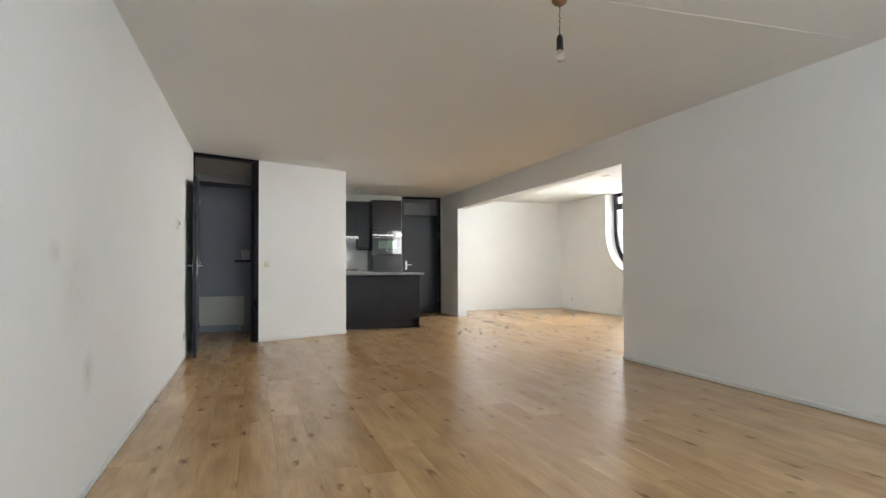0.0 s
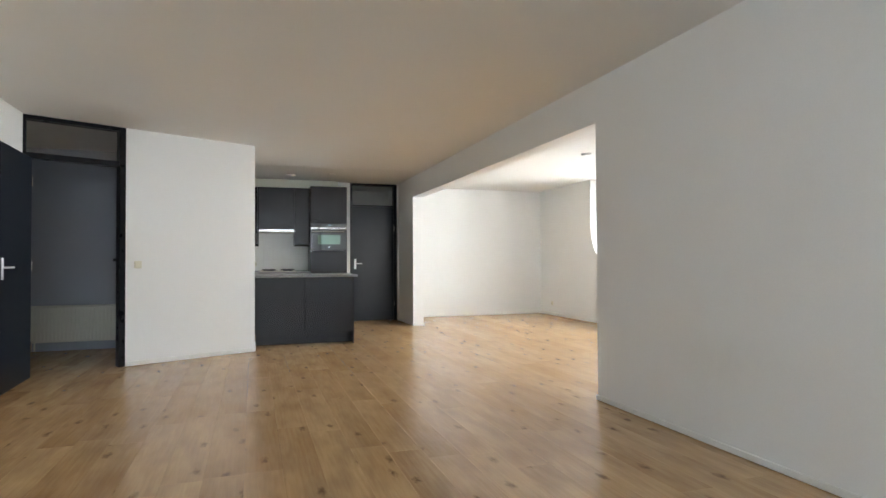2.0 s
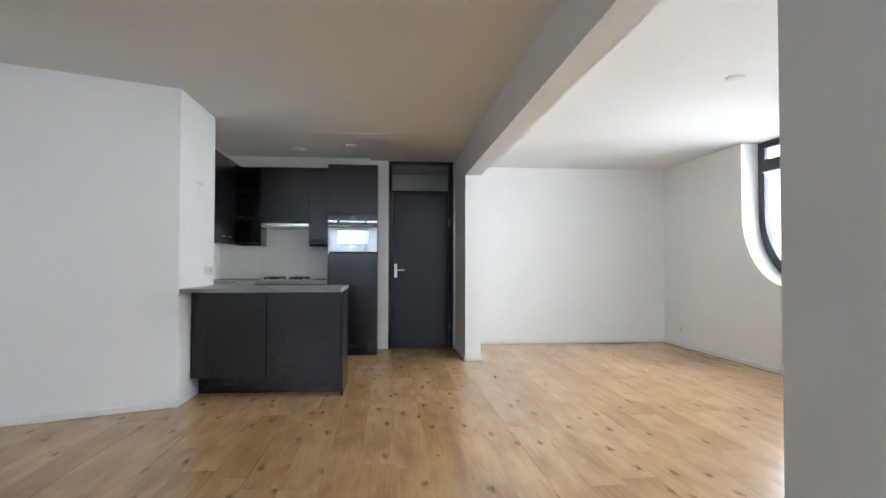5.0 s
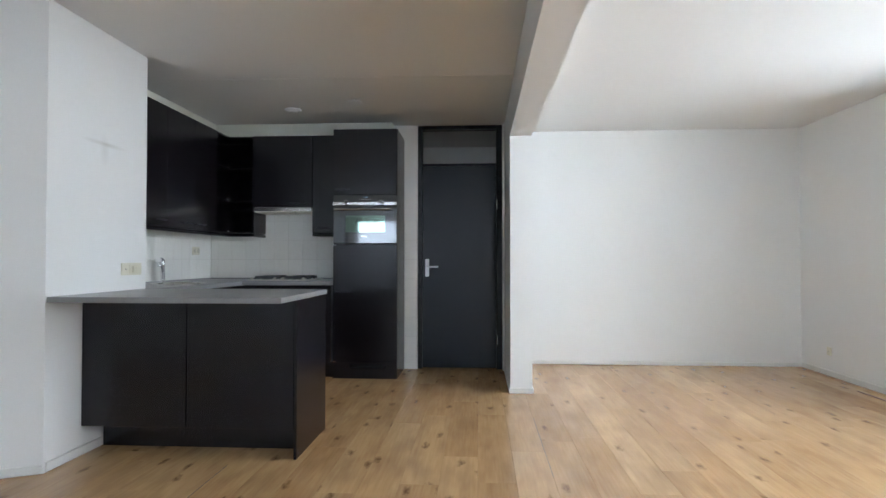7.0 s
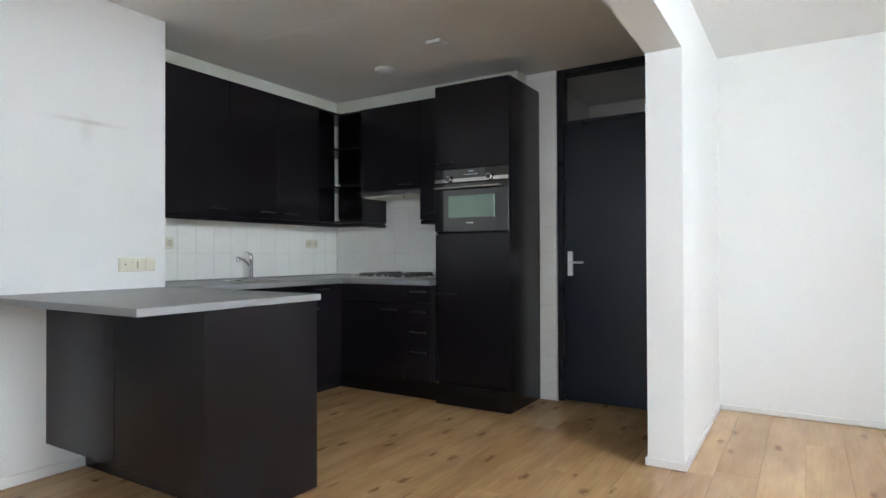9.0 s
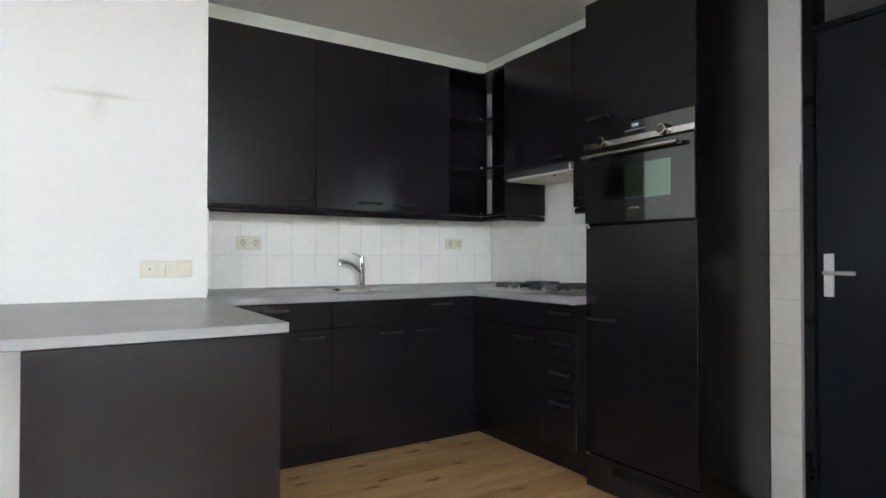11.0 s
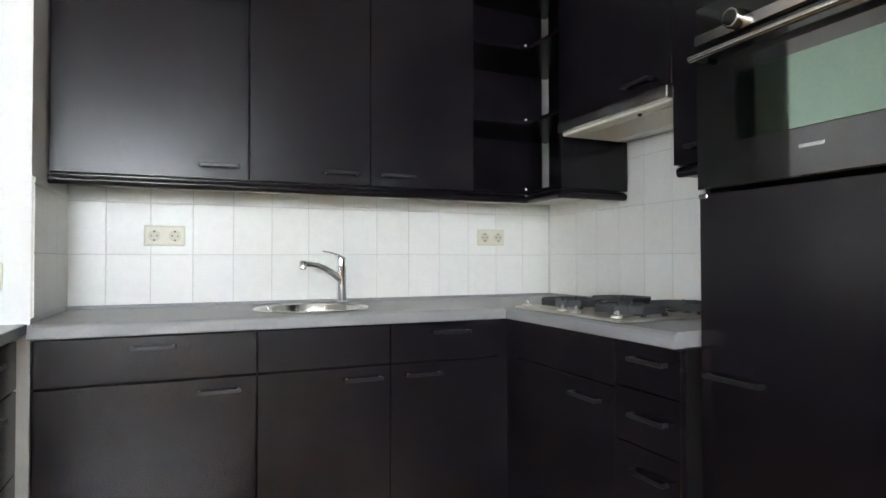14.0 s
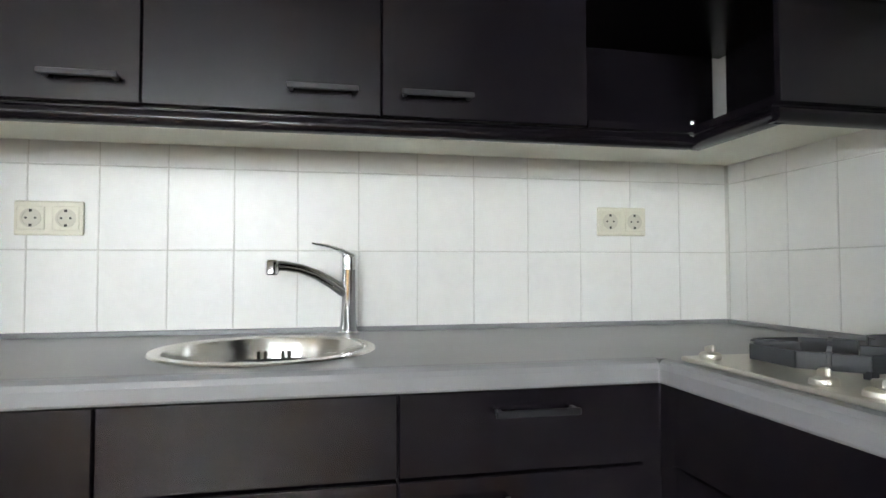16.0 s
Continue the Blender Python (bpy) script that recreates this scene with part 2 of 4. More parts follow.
def prism(name, plan, z0, z1, material, parent=None):
    bm = bmesh.new()
    lo = [bm.verts.new((x, y, z0)) for x, y in plan]
    hi = [bm.verts.new((x, y, z1)) for x, y in plan]
    bm.faces.new(lo), bm.faces.new(hi)
    for i in range(len(plan)):
        j = (i + 1) % len(plan)
        bm.faces.new((lo[i], lo[j], hi[j], hi[i]))
    return finish(name, bm, material, parent)


def add_lathe(bm, profile, seg=24, at=(0, 0, 0), m=None, caps=True):
    rings = []
    for r, z in profile:
        ring = []
        for k in range(seg):
            a = 2 * math.pi * k / seg
            v = Vector((r * math.cos(a), r * math.sin(a), z))
            v = (m @ v) if m is not None else v
            ring.append(bm.verts.new(v + Vector(at)))
        rings.append(ring)
    for a, b in zip(rings, rings[1:]):
        for k in range(seg):
            bm.faces.new((a[k], a[(k + 1) % seg], b[(k + 1) % seg], b[k]))
    for ring in (rings[0], rings[-1]) if caps else ():
        bm.faces.new(ring)


def lathe(name, profile, material, parent=None, m=None, seg=24, caps=True):
    bm = bmesh.new()
    add_lathe(bm, profile, seg, caps=caps)
    return finish(name, bm, material, parent, m, smooth=True)


def add_tube(bm, pts, rad, seg=12, flat=1.0):
    pts = [Vector(p) for p in pts]
    rads = rad if isinstance(rad, (list, tuple)) else [rad] * len(pts)
    rings = []
    for i, p in enumerate(pts):
        d = (pts[min(i + 1, len(pts) - 1)] - pts[max(i - 1, 0)]).normalized()
        up = Vector((0, 0, 1)) if abs(d.z) < 0.95 else Vector((0, 1, 0))
        s = d.cross(up).normalized()
        u = s.cross(d)
        rings.append([bm.verts.new(p + rads[i] * (math.cos(2 * math.pi * k / seg) * s + flat * math.sin(2 * math.pi * k / seg) * u)) for k in range(seg)])
    for a, b in zip(rings, rings[1:]):
        for k in range(seg):
            bm.faces.new((a[k], a[(k + 1) % seg], b[(k + 1) % seg], b[k]))
    bm.faces.new(rings[0]), bm.faces.new(rings[-1])


def tube(name, pts, rad, material, parent=None, seg=12, flat=1.0):
    bm = bmesh.new()
    add_tube(bm, pts, rad, seg, flat)
    return finish(name, bm, material, parent, smooth=True)


def thing(name, m, label, category, group="", kind=""):
    ob = new(name)
    ob.empty_display_size = 0.1
    ob.matrix_basis = m
    return tagged(ob, label, category, group, kind)


def structure(ob, label, category):
    return tagged(ob, label, category, kind="structure")


# ---- the shell ----
CH = 2.475
XL, XR, XR2, YB = -0.66, 3.91, 4.09, 12.48
structure(boxes("wall_west", [(XL - 0.15, XL, -1.7, 8.05, 0, CH)], PAINT), "white painted living room wall with scuffs", "wall")
structure(prism("wall_diagonal", [(0.112, 8.458), (1.405, 9.09), (1.405, 10.008), (0.25, 10.008), (0.25, 8.64), (0.066, 8.55)], 0, CH, PAINT), "white painted slanted wall beside the kitchen", "wall")
structure(boxes("wall_partition", [(XR, XR2, -1.7, 5.61, 0, CH), (XR, XR2, 5.61, 11.08, 2.14, CH), (XR, XR2, 11.08, 12.25, 0, CH)], PAINT), "white partition wall with a wide opening and beam", "wall")
structure(boxes("wall_kitchen_west", [(0.75, 0.885, 10.008, 12.3, 0, CH)], PAINT), "white kitchen wall behind the cabinets", "wall")
structure(boxes("wall_kitchen_north", [(0.885, 2.79, 12.08, 12.25, 0, CH), (2.79, 3.028, 12.115, 12.25, 0, CH), (3.888, XR, 12.08, 12.25, 0, CH)], PAINT), "white kitchen back wall beside the dark door", "wall")
structure(boxes("wall_north", [(XR2, 7.28, YB, YB + 0.2, 0, CH)], PAINT), "white painted end wall of the second room", "wall")
# wall out of view, its window opening is added for light
structure(boxes("wall_room_south", [(XR2, 4.6, 2.8, 3.0, 0, CH), (6.6, 7.28, 2.8, 3.0, 0, CH), (4.6, 6.6, 2.8, 3.0, 0, 0.5), (4.6, 6.6, 2.8, 3.0, 2.4, CH)], PAINT), "white wall of the second room with an added window", "wall")
structure(boxes("wall_closet", [(2.9, 4.05, 13.3, 13.4, 0, CH), (2.8, 2.9, 12.25, 13.4, 0, CH), (4.0, XR2, 12.25, 13.3, 0, CH)], PAINT), "plain white wall of the closet behind the door", "wall")
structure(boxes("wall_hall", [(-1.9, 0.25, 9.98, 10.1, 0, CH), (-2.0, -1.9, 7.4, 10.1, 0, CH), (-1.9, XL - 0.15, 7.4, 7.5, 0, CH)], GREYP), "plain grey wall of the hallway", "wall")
structure(boxes("wall_south", [(XL - 0.15, -0.3, -1.85, -1.7, 0, CH), (3.6, XR2, -1.85, -1.7, 0, CH), (-0.3, 3.6, -1.85, -1.7, 0, 1.3), (-0.3, 3.6, -1.85, -1.7, 2.4, CH)], PAINT), "white wall with a wide window", "wall")
structure(boxes("ceiling", [(-2.1, 7.35, -1.85, 13.4, CH, CH + 0.15), (1.21, XR, 10.506, 10.514, CH - 0.002, CH), (XL, XR, 2.837, 2.845, CH - 0.002, CH)], CEIL), "white painted concrete ceiling with fine seams", "ceiling")


def rounded_wall(name, x0, x1, spans, radius, zc):
    """A wall along y with openings that are round below and reach the ceiling."""
    bm = bmesh.new()
    y = 3.0
    for c in spans:
        add_box(bm, x0, x1, y, c - radius, 0, CH)
        n = 28
        arc = [(c - radius * math.cos(math.pi * k / n), zc - radius * math.sin(math.pi * k / n)) for k in range(n + 1)]
        rows = [[bm.verts.new((x, yy, z)) for yy, z in arc] for x in (x0, x1)]
        base = [[bm.verts.new((x, yy, 0)) for yy, z in arc] for x in (x0, x1)]
        for k in range(n):
            bm.faces.new((rows[0][k], rows[0][k + 1], base[0][k + 1], base[0][k]))
            bm.faces.new((rows[1][k], base[1][k], base[1][k + 1], rows[1][k + 1]))
            bm.faces.new((rows[0][k], rows[1][k], rows[1][k + 1], rows[0][k + 1]))
        y = c + radius
    add_box(bm, x0, x1, y, YB, 0, CH)
    return finish(name, bm, PAINT)


WR, WZ = 0.8, 1.68
# the opening at y 6.6 is out of view, added to let light in
structure(rounded_wall("wall_east", 6.98, 7.28, (6.6, 9.8), WR, WZ), "white wall with deep round-bottomed window openings, one of them added", "wall")


def ring_frame(name, c, r_out, r_in, x0, x1, ztop, material, parent):
    n = 28
    def line(r):
        pts = [(c - r, ztop)] + [(c - r * math.cos(math.pi * k / n), WZ - r * math.sin(math.pi * k / n)) for k in range(n + 1)] + [(c + r, ztop)]
        return pts
    bm = bmesh.new()
    o, i = line(r_out), line(r_in)
    vs = [[bm.verts.new((x, y, z)) for y, z in pts] for x in (x0, x1) for pts in (o, i)]
    oa, ia, ob_, ib = vs
    for k in range(len(o) - 1):
        bm.faces.new((oa[k], oa[k + 1], ia[k + 1], ia[k]))
        bm.faces.new((ob_[k], ib[k], ib[k + 1], ob_[k + 1]))
        bm.faces.new((oa[k], ob_[k], ob_[k + 1], oa[k + 1]))
        bm.faces.new((ia[k], ia[k + 1], ib[k + 1], ib[k]))
    return finish(name, bm, material, parent)


def round_window(c, number):
    w = thing("window_%d" % number, pose(7.2, c, 0), "dark blue painted round-bottomed window with a transom", "window", kind="structure")
    m = w.matrix_basis.inverted()
    parts = [ring_frame("frame", c, WR - 0.002, WR - 0.07, 7.18, 7.25, CH - 0.002, WINP, None),
             ring_frame("sash", c, WR - 0.074, WR - 0.13, 7.165, 7.225, 2.12, WINP, None),
             boxes("head", [(7.18, 7.25, c - WR + 0.072, c + WR - 0.072, CH - 0.07, CH - 0.002)], WINP, bev=0.004),
             boxes("transom", [(7.17, 7.25, c - WR + 0.072, c + WR - 0.072, 2.14, 2.27)], WINP, bev=0.006),
             boxes("top_sash", [(7.17, 7.22, c - WR + 0.072, c - WR + 0.13, 2.275, CH - 0.072), (7.17, 7.22, c + WR - 0.13, c + WR - 0.072, 2.275, CH - 0.072)], WINP, bev=0.004)]
    n = 28
    bm = bmesh.new()
    r = WR - 0.1
    outline = [(c - r, CH - 0.03)] + [(c - r * math.cos(math.pi * k / n), WZ - r * math.sin(math.pi * k / n)) for k in range(n + 1)] + [(c + r, CH - 0.03)]
    sides = [[bm.verts.new((x, y, z)) for y, z in outline] for x in (7.197, 7.203)]
    bm.faces.new(sides[0]), bm.faces.new(sides[1])
    for k in range(len(outline)):
        q = (k + 1) % len(outline)
        bm.faces.new((sides[0][k], sides[0][q], sides[1][q], sides[1][k]))
    g = finish("pane", bm, CLEAR)
    g.visible_shadow = False
    for p in parts + [g]:
        p.parent = w
        p.matrix_parent_inverse = m
    return w


round_window(9.8, 1)
# unseen second window, added as a way in for light
round_window(6.6, 2)

def wide_window(name, m, half, high, label):
    """Three dark framed lights side by side."""
    w = thing(name, m, label, "window", kind="structure")
    third = (half * 2 - 0.28) / 3
    x = -half
    for k in range(4):
        box("frame", x + 0.002, x + 0.068, -0.04, 0.04, 0.002, high - 0.002, WINP, w, 0.004)
        if k < 3:
            a, b = x + 0.068, x + 0.072 + third
            box("rail", a, b, -0.04, 0.04, 0.002, 0.07, WINP, w, 0.004)
            box("rail", a, b, -0.04, 0.04, high - 0.07, high - 0.002, WINP, w, 0.004)
            p = box("pane", a, b, -0.003, 0.003, 0.07, high - 0.07, CLEAR, w)
            p.visible_shadow = False
        x += third + 0.07
    return w


wide_window("window_3", pose(1.65, -1.78, 1.3), 1.95, 1.1, "wide dark framed window behind the living room")
# unseen window, added so that light falls on the end wall
wide_window("window_4", pose(5.6, 2.9, 0.5), 1.0, 1.9, "unseen dark framed window added to light the second room")

# thin skirting along the walls
for name, rows in (("baseboard_partition", [(XR - 0.012, XR, -1.7, 5.61, 0.004, 0.04), (XR - 0.012, XR2 + 0.012, 5.61, 5.622, 0.004, 0.04), (XR - 0.012, XR2 + 0.012, 11.068, 11.08, 0.004, 0.045), (XR2, XR2 + 0.012, 11.08, YB - 0.012, 0.004, 0.04), (XR - 0.012, XR, 11.08, 12.08, 0.004, 0.04)]),
                   ("baseboard_room", [(XR2 + 0.012, 6.98, YB - 0.012, YB, 0.004, 0.04), (6.968, 6.98, 3.0, YB - 0.012, 0.004, 0.055)]),
                   ("baseboard_west", [(XL, XL + 0.01, -1.7, 8.05, 0.004, 0.03)]),
                   ("baseboard_pier", [(1.405, 1.417, 9.1, 9.55, 0.004, 0.055)])):
    structure(boxes(name, rows, TRIM, bev=0.003), "thin white painted skirting strip", "baseboard")
DIAG = pose(-0.683, 8.066, 0, 0, 0, 26.15)
b = box("baseboard_diagonal", 0.9, 2.325, -0.012, 0, 0.004, 0.05, TRIM, None, 0.003)
b.matrix_basis = DIAG @ b.matrix_basis
structure(b, "thin white painted skirting strip", "baseboard")

# ground far below, outside the windows
g = boxes("ground", [(-900, 900, -900, 900, -7.2, -7.0)], GRASS)
structure(g, "distant green and grey ground outside", "ground")


# pale sky beyond the windows
structure(boxes("backdrop_east", [(70, 70.2, -80, 110, -7, 60)], SKYGLOW), "bright overcast sky beyond the windows", "sky")
structure(boxes("backdrop_south", [(-80, 80, -70.2, -70, -7, 60)], SKYGLOW), "bright overcast sky beyond the windows", "sky")


# ---- doors ----
def door_handle(parent, x, y, z, side, out):
    """A plate with a lever; side: towards which x the lever points; out: +1 or -1, the y side of the leaf."""
    box("plate", x - 0.02, x + 0.02, min(y, y + out * 0.008), max(y, y + out * 0.008), z - 0.1, z + 0.08, ALU, parent, 0.003)
    tube("lever", [(x, y + out * 0.008, z), (x, y + out * 0.045, z), (x + side * 0.012, y + out * 0.052, z), (x + side * 0.115, y + out * 0.05, z)], 0.0085, ALU, parent)


def frame_door(name, m, width, label, transom_z, bar=0.055):
    f = thing(name, m, label, "door frame", kind="structure")
    box("jamb", 0, 0.045, -0.012, 0.1, 0.003, CH - 0.002, FRAMEP, f, 0.003)
    box("jamb", width - 0.06, width, -0.012, 0.1, 0.003, CH - 0.002, FRAMEP, f, 0.003)
    box("head", 0.045, width - 0.06, -0.012, 0.1, CH - 0.04, CH - 0.002, FRAMEP, f, 0.003)
    box("transom_bar", 0.045, width - 0.06, -0.008, 0.095, transom_z, transom_z + bar, FRAMEP, f, 0.003)
    pane = box("transom_pane", 0.045, width - 0.06, 0.04, 0.045, transom_z + bar, CH - 0.04, CLEAR, f)
    pane.visible_shadow = False
    return f


frame_door("door_1", DIAG, 0.9, "black painted door frame with a glazed transom", 2.065)
leaf = thing("hall_door", pose(-0.605, 8.055, 0, 0, 0, -87.2), "dark slate painted door standing wide open", "door")
box("leaf", 0, 0.845, -0.02, 0.02, 0.012, 2.06, DOORP, leaf, 0.002)
for o in (-1, 1):
    door_handle(leaf, 0.785, 0.02 * o, 1.04, -1, o)
for z in (0.25, 1.0, 1.8):
    tube("hinge", [(-0.008, 0.02, z), (-0.008, 0.02, z + 0.09)], 0.008, STEEL, leaf)

PD = pose(3.03, 12.135, 0)
f2 = frame_door("door_2", PD, 0.856, "black painted door frame with a glazed transom", 2.06, 0.025)
leaf2 = thing("closet_door", pose(3.075, 12.14, 0), "closed dark slate painted flush door", "door")
box("leaf", 0.002, 0.749, 0, 0.04, 0.012, 2.058, DOORP, leaf2, 0.002)
door_handle(leaf2, 0.05, 0, 1.035, 1, -1)
for z in (0.25, 1.62):
    tube("hinge", [(0.757, -0.014, z), (0.757, -0.014, z + 0.09)], 0.008, STEEL, leaf2)

# ---- hallway ----
rad = thing("radiator", pose(-1.18, 9.9, 0.11), "cream enamelled panel radiator below the hall wall", "radiator")
box("panel", 0, 1.1, 0, 0.06, 0, 0.43, RADP, rad, 0.006)
for k in range(26):
    box("rib", 0.03 + k * 0.0408, 0.052 + k * 0.0408, -0.008, 0.001, 0.03, 0.4, RADP, rad, 0.003)
box("top_grille", -0.004, 1.104, -0.006, 0.066, 0.432, 0.446, RADP, rad, 0.003)
for x in (0.2, 0.9):
    box("bracket", x, x + 0.03, 0.06, 0.079, 0.05, 0.4, RADP, rad)
tube("pipe", [(1.04, 0.03, 0.002), (1.04, 0.03, -0.104)], 0.009, RADP, rad)
tube("pipe", [(0.06, 0.03, 0.002), (0.06, 0.03, -0.104)], 0.009, RADP, rad)
shelf = thing("wall_ledge", pose(0.25, 9.66, 1.09), "small dark wooden ledge on the hall wall", "shelf")
box("board", -0.46, 0, -0.1, 0.3, 0, 0.035, STONE, shelf, 0.004)
box("bracket", -0.2, 0, 0.08, 0.1, -0.1, 0, STONE, shelf, 0.003)
pap = thing("paper_stack", pose(-0.06, 9.78, 1.125), "loose white papers leaning on the ledge", "paper")
for k in range(3):
    s = box("sheet", -0.055, 0.055, -0.001, 0.001, 0, 0.16, WHITEP, pap)
    s.matrix_basis = pose(0.01 * k, 0.02 * k, 0, -12 + 6 * k, 4 * k, 20 + 14 * k)


# ---- fittings on the walls ----
def socket(name, m, n, label, kinds, category="socket"):
    """A plate of n fittings side by side; local x along the wall, front towards -y."""
    t = thing(name, m, label, category)
    w = 0.0715 * n
    box("plate", -w / 2, w / 2, -0.009, 0, -0.039, 0.039, CREAM, t, 0.004, 2)
    for k, what in enumerate(kinds):
        cx = -w / 2 + 0.0715 * (k + 0.5)
        if what == "earth":
            box("insert", cx - 0.028, cx + 0.028, -0.0115, -0.009, -0.028, 0.028, CREAM, t, 0.002)
            bm = bmesh.new()
            rot = pose(cx, -0.0118, 0, 90)
            add_lathe(bm, [(0.0215, 0.0), (0.0215, 0.0014), (0.0175, 0.0014), (0.017, 0.0004)], 28, m=rot)
            finish("rim", bm, RIM, t, smooth=True)
            bm = bmesh.new()
            for dx in (-0.0095, 0.0095):
                add_lathe(bm, [(0.0026, 0), (0.0026, 0.001)], 10, m=pose(cx + dx, -0.0122, 0, 90))
            for dz in (-0.0165, 0.0165):
                add_box(bm, cx - 0.003, cx + 0.003, -0.0138, -0.0125, dz - 0.003, dz + 0.003)
            finish("contacts", bm, DARKHOLE, t)
        elif what == "rocker":
            box("rocker", cx - 0.029, cx + 0.029, -0.0135, -0.009, -0.03, 0.03, CREAM, t, 0.003)
        elif what == "knob":
            box("insert", cx - 0.029, cx + 0.029, -0.0115, -0.009, -0.03, 0.03, CREAM, t, 0.002)
            box("knob", cx - 0.009, cx + 0.009, -0.026, -0.0115, -0.022, 0.022, CREAM, t, 0.004, 2)
        elif what == "outlet":
            box("insert", cx - 0.029, cx + 0.029, -0.0115, -0.009, -0.03, 0.03, CREAM, t, 0.002)
            lathe("hole", [(0.004, 0), (0.004, 0.002)], DARKHOLE, t, pose(cx, -0.0116, 0, 90), 12)
    return t


TX = 0.895
socket("double_socket", pose(TX, 10.33, 1.181, 0, 0, 90), 2, "cream double wall socket on the white tiles", ("earth", "earth"))
socket("double_socket", pose(TX, 11.735, 1.193, 0, 0, 90), 2, "cream double wall socket on the white tiles", ("earth", "earth"))
socket("switch_plate", pose(1.405, 9.837, 1.045, 0, 0, 90), 3, "cream triple plate with outlet, dimmer and switch", ("outlet", "knob", "rocker"), "light switch")
socket("light_switch", DIAG @ pose(1.021, 0, 1.052), 1, "cream single light switch beside the door", ("rocker",), "light switch")
socket("wall_outlet", pose(6.98, 11.99, 0.235, 0, 0, -90), 1, "cream single wall outlet near the floor", ("outlet",))
socket("wall_outlet", pose(XL, 7.08, 0.275, 0, 0, 90), 1, "cream single wall outlet near the floor", ("outlet",))
th = thing("thermostat", pose(XL, 6.45, 1.45, 0, 0, 90), "small white wall thermostat", "thermostat")
box("case", -0.045, 0.045, -0.025, 0, -0.045, 0.045, WHITEP, th, 0.006, 2)
box("screen", -0.028, 0.028, -0.0265, -0.025, -0.005, 0.03, DARKHOLE, th)

# ---- on the ceiling ----
sd = thing("ceiling_disc", pose(1.963, 11.405, CH), "round white ventilation valve on the kitchen ceiling", "air vent")
lathe("ring", [(0.075, 0), (0.075, -0.012), (0.066, -0.022), (0.052, -0.022), (0.05, -0.012)], WHITEP, sd, seg=32)
lathe("cone", [(0.044, -0.008), (0.044, -0.026), (0.03, -0.032), (0.005, -0.033)], WHITEP, sd, seg=32)
cv = thing("ceiling_box", pose(2.59, 11.137, CH), "small square white junction cover on the ceiling", "junction cover")
box("cover", -0.055, 0.055, -0.055, 0.055, -0.022, 0, WHITEP, cv, 0.008, 2)
cr = thing("ceiling_rose", pose(5.55, 8.4, CH), "round white ceiling rose in the second room", "ceiling rose")
lathe("cover", [(0.065, 0), (0.063, -0.012), (0.04, -0.02), (0.008, -0.022)], WHITEP, cr, seg=28)
pl = thing("pendant_bulb", pose(1.645, 2.9, CH), "bare clear bulb hanging on a knotted brown cord", "pendant lamp")
lathe("rose", [(0.042, 0), (0.04, -0.014), (0.022, -0.03), (0.006, -0.034)], BROWN, pl)
tube("cord", [(0, 0, -0.03), (0.003, 0, -0.06), (-0.004, 0.002, -0.085), (0.007, -0.003, -0.1), (-0.007, 0.002, -0.112), (0.006, 0.003, -0.122), (-0.002, 0, -0.15), (0, 0, -0.2)], 0.0028, BLKPL, pl, 8)
lathe("lamp_holder", [(0.007, -0.19), (0.015, -0.2), (0.0185, -0.215), (0.0185, -0.262), (0.021, -0.266), (0.021, -0.272), (0.016, -0.274)], BLKPL, pl)
lathe("bulb", [(0.012, -0.272), (0.015, -0.285), (0.024, -0.305), (0.0245, -0.318), (0.018, -0.333), (0.004, -0.34)], BULBG, pl)


# ---- kitchen ----
def handle(parent, x0, x1, y, z, material=None, vertical=False):
    """A flat bow handle in front of the face at y."""
    bm = bmesh.new()
    add_box(bm, x0, x1, y - 0.026, y - 0.020, z - 0.006, z + 0.006, 0.002)
    for x in (x0 + 0.004, x1 - 0.012):
        add_box(bm, x, x + 0.008, y - 0.021, y, z - 0.005, z + 0.005, 0.001)
    return finish("handle", bm, material or HANDLE, parent)


def front(parent, name, x0, x1, z0, z1, y=0.0):
    return box(name, x0 + 0.0015, x1 - 0.0015, y - 0.019, y, z0 + 0.0015, z1 - 0.0015, BLACK, parent, 0.0018)


def base_unit(name, m, w, depth, label, fronts, handles, group="kitchen base units", kick=0.11):
    """Local x along the front, front faces -y at y = 0, plinth set back."""
    u = thing(name, m, label, "kitchen cabinet", group)
    box("carcass", 0.001, w - 0.001, 0.001, depth, 0.16, 0.868, INSIDE, u)
    box("plinth", 0.001, w - 0.001, kick, kick + 0.016, 0.003, 0.159, BLACK, u)
    for nm, z0, z1 in fronts:
        front(u, nm, 0, w, z0, z1)
    for x0, x1, z in handles:
        handle(u, x0, x1, -0.019, z)
    return u


LM = lambda y: pose(1.421, y, 0, 0, 0, 90)
DW = (("drawer_front", 0.73, 0.866), ("door", 0.165, 0.728))
base_unit("base_cabinet", LM(10.018), 0.597, 0.53, "black-brown kitchen base cabinet with a drawer", DW, ((0.238, 0.365, 0.832), (0.42, 0.55, 0.687)))
base_unit("sink_cabinet", LM(10.615), 0.441, 0.53, "black-brown base cabinet under the round sink", DW, ((0.278, 0.41, 0.687),))
base_unit("base_cabinet", LM(11.056), 0.43, 0.53, "black-brown kitchen base cabinet with a drawer", DW, ((0.155, 0.3, 0.83), (0.055, 0.188, 0.687)))
BM = lambda x: pose(x, 11.539, 0)
base_unit("hob_cabinet", BM(1.462), 0.583, 0.54, "black-brown base cabinet under the hob", (("panel", 0.73, 0.866), ("door", 0.165, 0.728)), ((0.385, 0.53, 0.677),))
